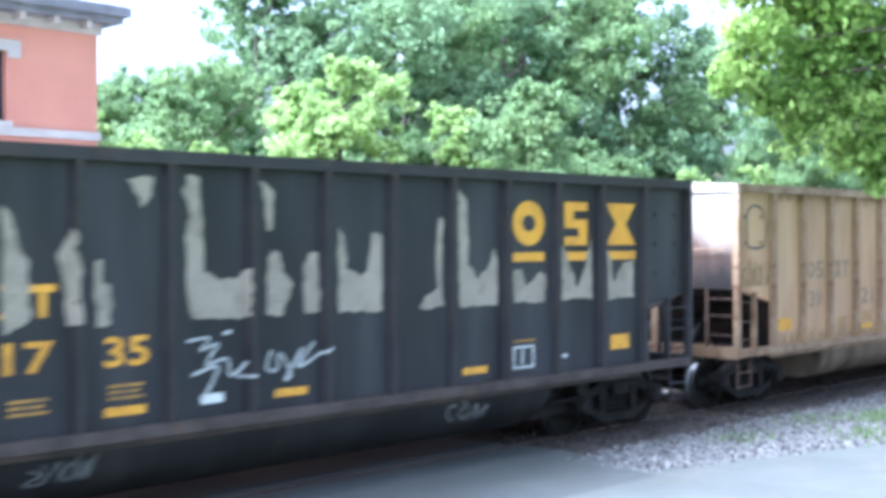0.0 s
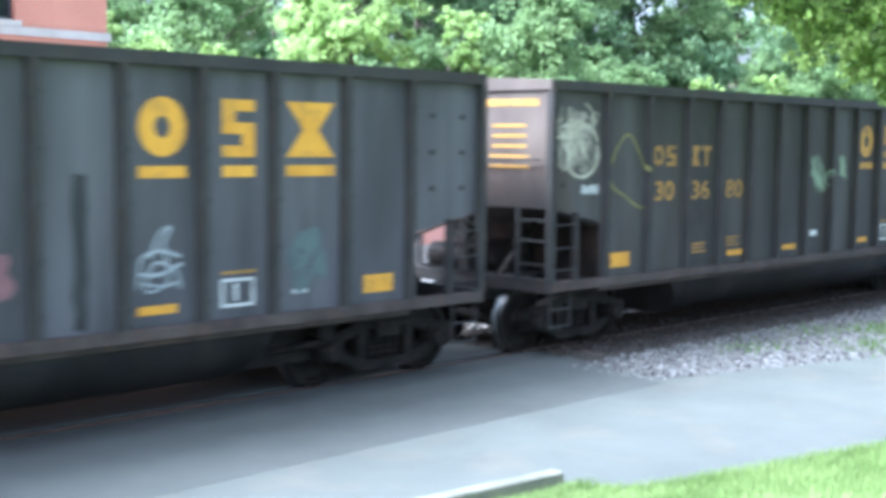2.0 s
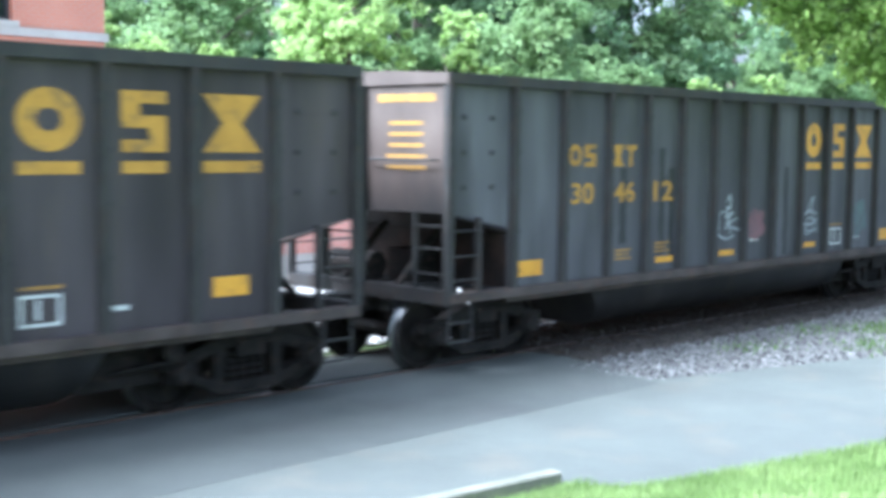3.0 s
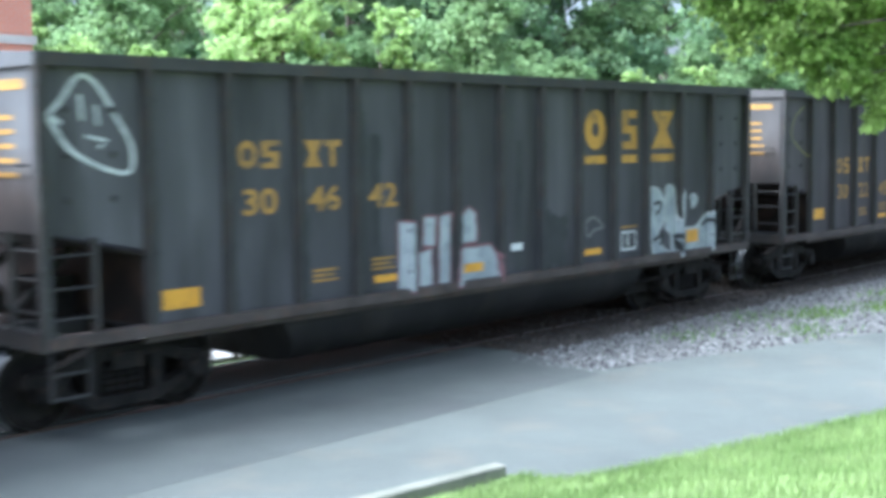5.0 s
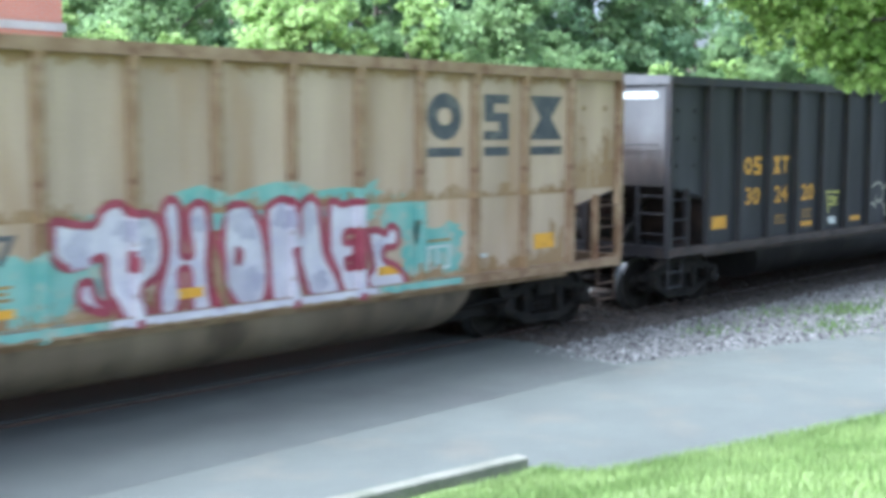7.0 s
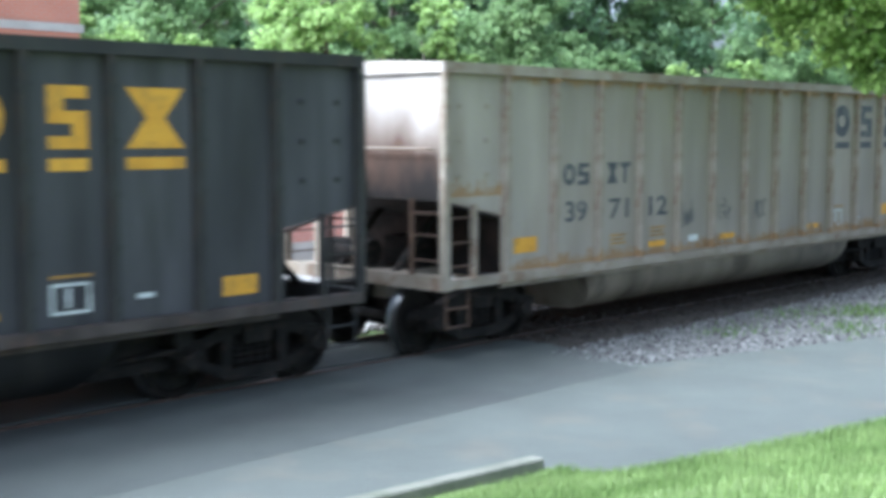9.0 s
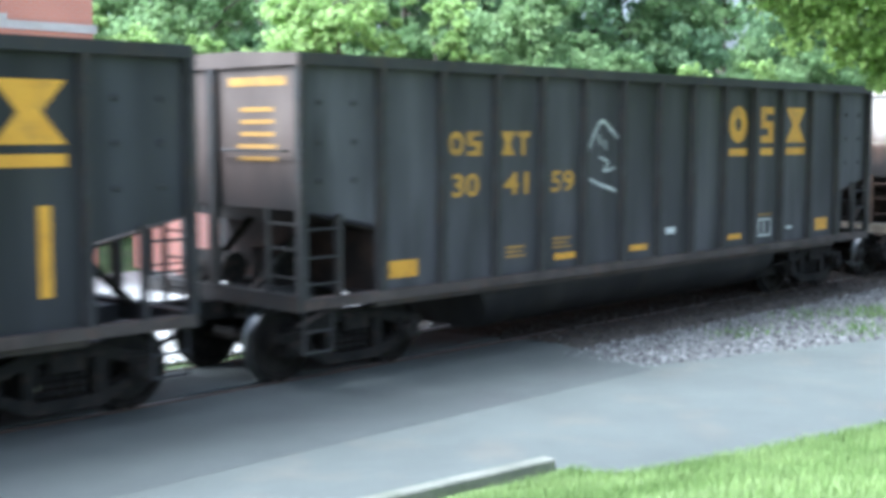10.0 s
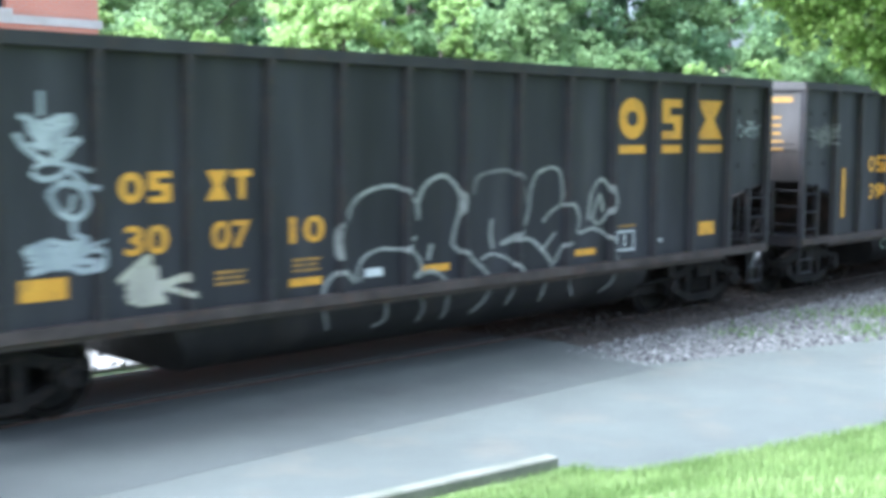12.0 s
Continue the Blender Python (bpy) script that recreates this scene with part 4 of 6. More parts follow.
def mark_car(i, car, L):
    if i == 0:
        lettering(car, L, ("39", "", "21"), "faded", "faded")
        mark(car, L, "sprayed_tag", loop_outline(0.35, 2.7, 1.05, 3.45, 3, 0.04), "bluepaint")
        side_rust(car, L, 1.3, 13.5, 1.07, 0.35, 9)
        side_rust(car, L, 0.1, 1.15, 2.1, 0.6, 10)
        side_rust(car, L, 1.3, 13.5, 3.66, 0.2, 11, down=True)
    elif i == 1:
        lettering(car, L, ("30", "17", "35"))
        for k, r in enumerate(((1.56, 2.05, 2.16, 2.48), (1.5, 2.8, 1.75, 3.5))):
            mark(car, L, "peeled_patch", peel(*r, 40 + k), "primer", lift=-0.002)
        filled(car, L, "peeled_patch", "primer", (
            ((2.44, 2.04), (3.12, 2.04), (3.14, 2.8), (3.08, 3.5), (2.92, 3.54), (2.86, 3.25), (2.78, 3.2), (2.74, 3.52), (2.46, 3.5), (2.42, 2.7)),
            ((5.55, 3.56), (5.71, 3.56), (5.73, 3.16), (5.77, 2.58), (5.97, 2.47), (6.15, 2.5), (6.32, 2.58), (6.32, 2.07), (5.62, 2.09), (5.55, 2.35), (5.54, 2.93), (5.59, 3.16), (5.52, 3.39)),
            ((6.64, 2.81), (6.76, 2.74), (6.8, 2.56), (6.93, 2.43), (6.89, 2.27), (6.78, 2.06), (6.58, 2.07), (6.58, 2.56)),
            ((7.16, 2.77), (7.3, 2.74), (7.33, 2.07), (7.11, 2.08), (7.09, 2.55)),
            ((6.51, 3.54), (6.68, 3.42), (6.64, 2.99), (6.58, 2.99), (6.55, 3.29)),
            ((7.6, 3.06), (7.69, 2.93), (7.72, 2.57), (7.96, 2.47), (8.05, 2.53), (8.13, 2.99), (8.28, 2.93), (8.3, 2.06), (7.6, 2.08)),
            ((9.24, 3.17), (9.32, 3.14), (9.29, 2.72), (9.33, 2.05), (8.91, 2.05), (8.99, 2.2), (9.23, 2.3), (9.19, 2.65)),
            ((9.57, 3.56), (9.75, 3.39), (9.78, 2.57), (9.96, 2.38), (10.14, 2.52), (10.29, 2.78), (10.34, 2.63), (10.34, 2.04), (9.61, 2.05), (9.59, 2.71), (9.54, 3.07)),
            ((10.66, 2.51), (10.82, 2.47), (10.91, 2.25), (11.2, 2.48), (11.34, 2.39), (11.29, 2.04), (10.65, 2.06)),
            ((11.67, 2.85), (11.82, 2.61), (12.01, 2.21), (12.2, 2.53), (12.33, 2.92), (12.36, 2.06), (11.67, 2.05)),
            ((12.7, 2.84), (12.8, 2.6), (12.87, 2.27), (13.07, 2.55), (13.36, 2.59), (13.35, 2.05), (12.73, 2.04)),
            ((3.55, 3.24), (3.63, 3.19), (3.71, 2.88), (3.82, 2.67), (3.84, 2.25), (3.76, 2.1), (3.55, 2.06)),
            ((4.1, 2.77), (4.25, 3.01), (4.29, 2.61), (4.3, 2.1), (4.2, 2.08), (4.17, 2.5)),
            ((4.49, 2.69), (4.58, 2.71), (4.59, 2.49), (4.67, 2.44), (4.67, 2.08), (4.51, 2.06)),
            ((4.86, 3.51), (5.15, 3.52), (5.14, 3.35), (5.02, 3.21), (4.97, 3.35)),
        ), lift=-0.002, ragged=0.04, seed=4, n=-6)
        mark(car, L, "sprayed_tag", scrawl(0.2, 2.76, 1.1, 3.55, 5, 0.04, 7, 1), "spray_white")
        mark(car, L, "sprayed_tag", scrawl(2.45, 1.13, 3.1, 1.41, 6, 0.03), "spray_white")
        sprayed(car, L, "sprayed_line", "spray_white", 0.036, (
            ((5.55, 1.86), (5.82, 1.88), (5.72, 1.76), (5.93, 1.81), (5.79, 1.61), (6.04, 1.65), (6.11, 1.47), (6.3, 1.6), (6.18, 1.46), (6.37, 1.45)),
            ((5.61, 1.51), (5.93, 1.57), (5.75, 1.26)),
            ((6, 1.92), (6.1, 1.93)),
            ((6.64, 1.7), (6.57, 1.52), (6.71, 1.48), (6.75, 1.66), (6.91, 1.43), (6.83, 1.38), (7.07, 1.7), (6.99, 1.49), (7.24, 1.76), (7.03, 1.49), (7.49, 1.71)),
        ))
        tub_tag(car, 3.8, 0.55, 4.65, 0.85, 9, "spray_dim")
        tub_tag(car, 9.5, 0.55, 10.3, 0.85, 10, "spray_dim")
    elif i == 2:
        lettering(car, L, ("30", "36", "80"), "yellow_dull", "gold")
        mark(car, L, "pale_panel", rect(3.40, 1.1, 4.02, 3.64, 0.01), "edge_grey", lift=-0.002)
        for k in range(3):
            mark(car, L, "sprayed_tag", scrawl(0.2, 2.5 + 0.12 * k, 1.1, 3.5 - 0.1 * k, 11 + k, 0.026, 12, 2 + 2 * (k == 1)), "spray_cream")
        mark(car, L, "sprayed_tag", loop_outline(0.4, 2.5, 1.1, 3.2, 12, 0.05), "spray_cream")
        mark(car, L, "sprayed_tag", rect(0.75, 2.25, 1.12, 2.37, 0.02), "spray_white")
        mark(car, L, "sprayed_tag", stroke(bmesh.new(), smooth([(2.26, 2.55), (2.1, 2.8), (1.85, 3.08), (1.6, 2.95), (1.42, 2.65), (1.45, 2.35), (1.75, 2.2), (2.05, 2.05), (2.2, 2.02)]), 0.035), "spray_olive")
        mark(car, L, "sprayed_tag", scrawl(7.15, 2.12, 7.95, 2.82, 14, 0.028, 12, 4), "spray_green")
        mark(car, L, "sprayed_tag", scrawl(8.12, 2.35, 8.55, 2.8, 15, 0.022, 12, 4), "spray_green")
        end_bars(car, "gold")
    elif i == 3:
        lettering(car, L, ("30", "46", "12"), small="yellow_dull")
        sprayed(car, L, "sprayed_line", "spray_ice", 0.035, (
            ((6.28, 1.5), (6.3, 1.85), (6.45, 1.88)), ((6.28, 1.52), (6.5, 1.45), (6.75, 1.5)), ((6.5, 2.05), (6.6, 2.15), (6.62, 1.95), (6.5, 1.95), (6.55, 1.75)),
            ((6.45, 1.8), (6.7, 1.88), (6.5, 1.7), (6.85, 1.78)), ((6.45, 1.6), (6.6, 1.72), (6.62, 1.52)), ((6.55, 1.65), (6.9, 1.58)),
        ))
        mark(car, L, "sprayed_tag", blob(7.15, 1.42, 7.7, 1.92, 77, 0, 0.22), "spray_rose")
        sprayed(car, L, "sprayed_line", "spray_ice", 0.035, (
            ((9.0, 1.45), (9.05, 1.75), (9.3, 1.8), (9.35, 1.5), (9.1, 1.42), (9.2, 1.7), (9.45, 1.6), (9.5, 1.42)), ((9.15, 1.75), (9.25, 1.98), (9.38, 2.05), (9.3, 1.85), (9.5, 1.75)),
            ((9.0, 1.6), (9.25, 1.58), (9.52, 1.68)), ((9.05, 1.5), (9.3, 1.46), (9.5, 1.5)),
        ))
        mark(car, L, "sprayed_tag", blob(10.92, 1.35, 11.42, 1.9, 17, 0, 0.25), "spray_mint")
        for k, (x, z0, z1) in enumerate(((3.62, 1.5, 2.6), (4.6, 1.3, 2.9), (4.85, 1.2, 2.6), (8.3, 1.1, 2.6))):
            mark(car, L, "soot_streak", rect(x, z0, x + 0.16, z1, 0.025), "soot", lift=-0.002)
        end_bars(car, "gold")
    elif i == 4:
        lettering(car, L, ("30", "22", "45"), "yellow_dull", "gold")
        mark(car, L, "sprayed_tag", stroke(bmesh.new(), smooth([(0.95, 3.5), (0.6, 3.3), (0.45, 3.0), (0.6, 2.8), (0.85, 2.68), (1.15, 2.55)]), 0.03), "spray_olive")
        mark(car, L, "sprayed_tag", scrawl(8.65, 1.25, 9.15, 1.75, 18, 0.04), "spray_white")
        mark(car, L, "sprayed_tag", scrawl(9.72, 1.15, 10.4, 1.76, 19, 0.06, 9, 3), "spray_white")
        end_bars(car, "gold")
    elif i == 5:
        lettering(car, L, ("30", "46", "42"), "yellow_dull", "gold")
        mark(car, L, "sprayed_face", stroke(bmesh.new(), smooth([(0.15, 3.2), (0.3, 3.35), (0.5, 3.58), (0.7, 3.5), (0.9, 3.2), (1.08, 2.9), (1.05, 2.64), (0.75, 2.68), (0.4, 2.85), (0.2, 3.1), (0.15, 3.2), (0.28, 3.12)]), 0.05), "spray_white")
        mark(car, L, "sprayed_face", stroke(stroke(stroke(bmesh.new(), [(0.5, 3.4), (0.52, 3.15)], 0.04), [(0.68, 3.3), (0.7, 3.1)], 0.04), [(0.55, 3.0), (0.8, 2.95), (0.7, 2.88)], 0.04), "spray_white")
        filled(car, L, "sprayed_block", "spray_ice", (
            ((4.95, 1.02), (5.28, 1.0), (5.3, 1.9), (4.97, 1.92)), ((5.34, 1.0), (5.62, 1.0), (5.6, 1.55), (5.34, 1.5)), ((5.42, 1.57), (5.66, 1.55), (5.68, 1.95), (5.44, 1.95)),
            ((5.72, 1.0), (5.95, 1.0), (5.98, 1.98), (5.74, 1.95)), ((6.15, 1.55), (6.5, 1.55), (6.48, 1.95), (6.32, 2.05), (6.18, 1.92)), ((6.02, 1.0), (6.95, 0.99), (6.93, 1.35), (6.8, 1.52), (6.05, 1.5)),
        ), lift=0.001, n=-4, rim="spray_rose", w=0.035, ragged=0.02)
        mark(car, L, "reflector_bar", rect(6.2, 1.16, 6.62, 1.28), "yellow", lift=0.012)
        filled(car, L, "sprayed_block", "spray_ice", (
            ((10.8, 2.08), (11.03, 2.12), (11.22, 1.99), (11.29, 1.78), (11.22, 1.54), (11.07, 1.38), (11.21, 1.16), (11.51, 1.02), (11.02, 1), (10.9, 1.18), (10.82, 1.6)),
            ((11.3, 2.09), (11.47, 2.15), (11.59, 2.04), (11.62, 1.62), (11.7, 1.61), (11.68, 1.97), (11.88, 2.06), (11.93, 1.92), (11.87, 1.42), (11.77, 1.32), (11.81, 1.01), (11.51, 1.02), (11.46, 1.35), (11.3, 1.5)),
            ((12.09, 1.95), (12.25, 1.97), (12.3, 1.86), (12.14, 1.76)),
            ((11.82, 1.39), (12.24, 1.43), (12.52, 1.59), (12.85, 1.65), (12.88, 1.08), (12.35, 1.03), (11.87, 1.01)),
        ), rim="spray_white", w=0.035)
        sprayed(car, L, "sprayed_line", "soot", 0.07, (
            ((10.93, 1.87), (11.13, 1.89), (11.14, 1.79), (11.01, 1.69)),
            ((10.94, 1.28), (11.26, 1.36), (11.12, 1.2)),
            ((11.54, 1.3), (11.74, 1.3), (11.69, 1.08), (11.57, 1.27)),
            ((12.46, 1.45), (12.68, 1.53), (12.77, 1.4)),
        ), lift=0.006)
        mark(car, L, "reflector_panel", rect(11.95, 1.18, 12.33, 1.39), "yellow", lift=0.012)
        sprayed(car, L, "sprayed_line", "spray_dim", 0.05, (
            ((9.05, 1.66), (9.16, 1.73), (9.32, 1.73), (9.44, 1.64), (9.5, 1.58), (9.27, 1.55), (9.15, 1.47), (9.07, 1.51), (9.05, 1.66)),
        ))
        mark(car, L, "soot_stain", rect(8.12, 1.07, 8.56, 1.82, 0.05), "soot", lift=-0.002)
        for x, z0, z1 in ((3.3, 1.1, 2.1), (4.25, 1.3, 3.3), (4.5, 1.3, 3.0), (7.35, 1.1, 2.9), (7.85, 1.05, 2.1), (8.0, 1.05, 1.9)):
            mark(car, L, "soot_streak", rect(x, z0, x + 0.17, z1, 0.03), "soot", lift=-0.002)
        end_bars(car, "gold")
    elif i == 6:
        lettering(car, L, ("30", "24", "20"))
        sprayed(car, L, "sprayed_line", "spray_yellow", 0.05, (
            ((5.51, 1.79), (6.18, 1.76)),
            ((5.67, 1.76), (5.73, 1.37)),
            ((5.83, 1.59), (5.79, 1.65), (5.9, 1.68), (5.96, 1.58), (5.87, 1.52), (5.79, 1.56)),
            ((6.13, 1.66), (6, 1.64), (6.09, 1.5)),
        ))
        sprayed(car, L, "sprayed_line", "spray_cream", 0.045, (
            ((7.55, 1.56), (7.63, 1.77), (7.83, 1.87), (8.04, 1.89), (8.19, 1.81), (8.25, 1.7), (8.19, 1.56), (8.03, 1.5), (7.9, 1.54), (7.9, 1.63)),
            ((7.57, 1.39), (7.67, 1.47), (7.82, 1.47), (7.85, 1.37)),
            ((8.19, 1.48), (8.3, 1.37), (8.35, 1.2)),
            ((8.22, 1.74), (8.43, 1.87)),
            ((8.55, 1.89), (8.74, 1.83), (8.87, 1.7), (8.87, 1.55), (8.77, 1.43), (8.65, 1.41), (8.79, 1.37), (8.85, 1.33)),
            ((8.68, 1.86), (8.87, 1.94), (9.02, 1.86), (9.02, 1.65), (9.17, 1.64), (9.19, 1.83), (9.37, 1.95), (9.52, 1.85), (9.57, 1.66), (9.73, 1.59), (9.89, 1.72), (9.85, 1.85), (9.67, 1.88)),
            ((9.67, 1.61), (9.73, 1.8), (9.97, 1.91), (10.29, 1.85), (10.48, 1.68), (10.55, 1.48), (10.52, 1.32)),
            ((9.25, 1.22), (9.29, 1.45), (9.43, 1.49), (9.67, 1.47), (9.73, 1.38), (9.69, 1.19)),
            ((9.97, 1.56), (9.99, 1.45)),
            ((9.85, 1.41), (10.1, 1.41)),
        ))
        sprayed(car, L, "sprayed_line", "spray_white", 0.04, (
            ((11.64, 2.12), (11.86, 2.03), (11.71, 1.91), (11.57, 1.96), (11.71, 2.03), (11.64, 2.16)),
            ((11.93, 2.14), (12.04, 2.17)),
            ((12.25, 2.16), (12.34, 1.98), (12.68, 1.91)),
            ((12.1, 2.02), (12.17, 1.8), (12.38, 1.69), (12.45, 1.88), (12.22, 1.96)),
            ((12.53, 1.87), (12.72, 1.76), (12.46, 1.64), (12.69, 1.54)),
        ))
        mark(car, L, "tag_plate", rect(5.78, 1.16, 6.06, 1.28), "white", lift=0.002)
        end_bars(car, "white", 0)
    elif i == 7:
        lettering(car, L, ("39", "80", "47"), "bluepaint", "bluepaint")
        mark(car, L, "sprayed_cloud", rect(4.75, 0.97, 5.6, 1.75, 0.08), "spray_teal", lift=-0.002)
        for a, b, c, d in ((6.9, 1.9, 9.8, 2.28), (10.2, 1.12, 11.3, 1.75), (9.9, 1.6, 10.6, 2.1), (5.5, 1.2, 6.2, 2.1)):
            mark(car, L, "sprayed_cloud", rect(a, b, c, d, 0.09), "spray_teal", lift=-0.002)
        letters = (
            ((5.46, 2.05), (5.7, 2.02), (5.91, 2.01), (6.01, 2.15), (6.2, 2.21), (6.33, 2.1), (6.54, 2.09), (6.68, 1.96), (6.72, 1.72), (6.68, 1.52), (6.54, 1.39), (6.41, 1.37), (6.41, 1.23), (6.54, 1.04), (6.27, 1), (6.14, 1.2), (6.05, 1.32), (6.02, 1.55), (6, 1.69), (5.78, 1.62), (5.59, 1.61), (5.45, 1.76)),
            ((6.7, 2.07), (6.8, 2.23), (6.91, 2.15), (6.94, 1.94), (6.94, 1.65), (7.06, 1.64), (7.01, 1.94), (7.03, 2.1), (7.16, 2.18), (7.27, 2.09), (7.29, 1.8), (7.27, 1.51), (7.3, 1.2), (7.31, 1.03), (7.06, 1.01), (7.03, 1.46), (6.91, 1.47), (6.92, 1.24), (6.85, 1.01), (6.67, 1.03), (6.64, 1.26), (6.73, 1.55), (6.76, 1.78)),
            ((7.4, 1.56), (7.38, 1.8), (7.46, 2.04), (7.64, 2.14), (7.83, 2.09), (7.98, 1.92), (8.06, 1.63), (8.09, 1.31), (8.03, 1.07), (7.89, 0.98), (7.69, 1.01), (7.54, 1.18), (7.43, 1.37)),
            ((8.06, 1.98), (8.14, 2.12), (8.31, 2.17), (8.43, 2.09), (8.47, 1.86), (8.55, 1.73), (8.54, 2.02), (8.68, 2.17), (8.83, 2.09), (8.87, 1.84), (8.93, 1.51), (9.11, 1.23), (9.19, 0.99), (8.79, 0.99), (8.67, 1.07), (8.54, 1.41), (8.42, 1.61), (8.46, 1.28), (8.5, 1.02), (8.17, 1), (8.09, 1.31)),
            ((8.98, 2.03), (9.07, 2.12), (9.2, 2.07), (9.52, 2.08), (9.52, 1.77), (9.26, 1.75), (9.24, 1.62), (9.38, 1.61), (9.38, 1.44), (9.26, 1.42), (9.29, 1.31), (9.52, 1.33), (9.61, 1.12), (9.61, 0.99), (9.24, 1), (9.11, 1.29), (8.98, 1.57)),
            ((9.61, 1.7), (9.8, 1.73), (9.9, 1.68), (9.99, 1.78), (10.12, 1.7), (10.09, 1.53), (9.9, 1.51), (9.89, 1.37), (10.09, 1.28), (10.24, 1.13), (10.19, 1.01), (9.65, 1.02), (9.61, 1.19), (9.7, 1.31)),
            ((5.74, 1.43), (5.86, 1.45), (5.92, 1.28), (6.05, 1.18), (6.01, 1.13), (5.79, 1.21), (5.72, 1.32)),
        )
        filled(car, L, "graffiti_letter", "spray_fill", letters, lift=0.002, n=5, rim="spray_red", w=0.085)
        filled(car, L, "graffiti_hole", "spray_red", (
            ((6.29, 1.72), (6.37, 1.69), (6.37, 1.52), (6.28, 1.53)),
            ((7.63, 1.69), (7.74, 1.62), (7.7, 1.47), (7.61, 1.51)),
            ((9.38, 1.73), (9.52, 1.67), (9.49, 1.37), (9.33, 1.34)),
        ), lift=0.009)
        for k, (x, z, r) in enumerate(((5.75, 1.75, 0.16), (6.25, 1.95, 0.12), (6.5, 1.75, 0.13), (6.8, 1.2, 0.1), (7.15, 1.95, 0.1), (7.75, 1.9, 0.16), (7.85, 1.25, 0.17), (8.3, 1.95, 0.13), (8.7, 1.9, 0.11), (8.85, 1.2, 0.14), (9.8, 1.5, 0.1))):
            mark(car, L, "sprayed_shade", blob(x - r, z - r, x + r, z + r, k, 0, 0.35, 2.2), "spray_lilac", lift=0.0092)
        for x0, x1, paint in ((4.7, 6.0, "spray_teal"), (6.02, 9.7, "spray_fill"), (9.72, 11.2, "spray_teal")):
            n = int((x1 - x0) / 0.06)
            bm = bmesh.new()
            for i in range(n):
                a, b = x0 + (x1 - x0) * i / n, x0 + (x1 - x0) * (i + 1) / n
                low = 0.975 + 0.03 * noise.noise((i * 0.35, 1, 0))
                bm.faces.new([bm.verts.new(q) for q in ((a, -PROUD - 0.003, low), (b, -PROUD - 0.003, low), (b, -PROUD - 0.003, 1.056), (a, -PROUD - 0.003, 1.056))])
            bmesh.ops.remove_doubles(bm, verts=bm.verts, dist=0.0005)
            part("sprayed_overspray", bm, M[paint], car)
        for x in (6.78, 9.78):
            mark(car, L, "reflector_bar", rect(x, 1.18, x + 0.42, 1.29), "yellow", lift=0.009)
        end_bars(car, "white", 0)
        side_rust(car, L, 1.3, 13.5, 1.07, 0.28, 1)
        side_rust(car, L, 1.3, 13.5, 2.06, 0.22, 2)
        side_rust(car, L, 13.62, 14.7, 2.1, 1.15, 3)
        side_rust(car, L, 12.7, 13.5, 1.07, 0.8, 4)
        side_rust(car, L, 1.3, 13.5, 3.66, 0.18, 5, down=True)
    elif i == 8:
        lettering(car, L, ("39", "71", "12"), "bluepaint", "bluepaint", high=True)
        for k, x in enumerate((5.49, 6.59, 7.77)):
            mark(car, L, "sprayed_tag", scrawl(x, 1.42, x + 0.42, 1.82, 34 + k, 0.03), "bluepaint")
        side_rust(car, L, 1.3, 13.5, 1.07, 0.25, 6)
        side_rust(car, L, 1.3, 13.5, 3.66, 0.15, 7, down=True)
        side_rust(car, L, 0.1, 1.15, 2.1, 0.3, 8)
    elif i == 9:
        lettering(car, L, ("30", "41", "59"), small="yellow_dull")
        mark(car, L, "sprayed_face", stroke(bmesh.new(), smooth([(5.98, 2.85), (5.8, 2.98), (5.6, 3.09), (5.45, 2.95), (5.28, 2.65), (5.27, 2.45), (5.32, 2.28), (5.6, 2.18), (5.8, 2.13), (5.95, 2.08)]), 0.05), "spray_white")
        mark(car, L, "sprayed_face", stroke(stroke(stroke(bmesh.new(), [(5.52, 2.9), (5.56, 2.75)], 0.035), [(5.66, 2.82), (5.7, 2.68)], 0.035), smooth([(5.55, 2.58), (5.75, 2.5), (5.65, 2.38), (5.9, 2.42)]), 0.04), "spray_white")
        end_bars(car, "gold")
    elif i == 10:
        lettering(car, L, ("39", "40", "82"), dx=-0.38, reflect=False)
        for x, z0, z1, w in ((1.58, 1.36, 2.27, 0.14), (4.58, 1.24, 1.69, 0.11), (9.66, 1.22, 1.67, 0.12), (12.72, 1.37, 2.24, 0.13)):
            mark(car, L, "reflector_strip", rect(x, z0, x + w, z1), "yellow", lift=0.008)
        filled(car, L, "sprayed_block", "spray_bone", (
            ((5.81, 2.05), (5.95, 2.17), (6.21, 2.21), (6.42, 2.15), (6.53, 1.98), (6.55, 1.79), (6.47, 1.63), (6.37, 1.53), (6.52, 1.35), (6.76, 1.11), (6.78, 1.06), (6.36, 1.06), (6.28, 1.32), (6.17, 1.55), (6, 1.69), (5.83, 1.78)),
            ((6.45, 2.17), (6.63, 2.27), (6.77, 2.19), (6.83, 2), (6.81, 1.78), (6.62, 1.62), (6.56, 1.85), (6.54, 2.01)),
            ((6.95, 2.26), (7.09, 2.2), (7.13, 1.98), (7.11, 1.59), (6.96, 1.54), (6.97, 1.76), (6.84, 1.83), (6.88, 2.11)),
            ((6.53, 1.63), (6.93, 1.71), (6.92, 1.09), (6.79, 1.06), (6.55, 1.35)),
            ((6.96, 1.54), (7.12, 1.58), (7.33, 1.77), (7.56, 1.81), (7.81, 1.71), (8.02, 1.49), (8.05, 1.22), (7.97, 1.03), (6.95, 1.08)),
        ), rim="spray_cream", w=0.045)
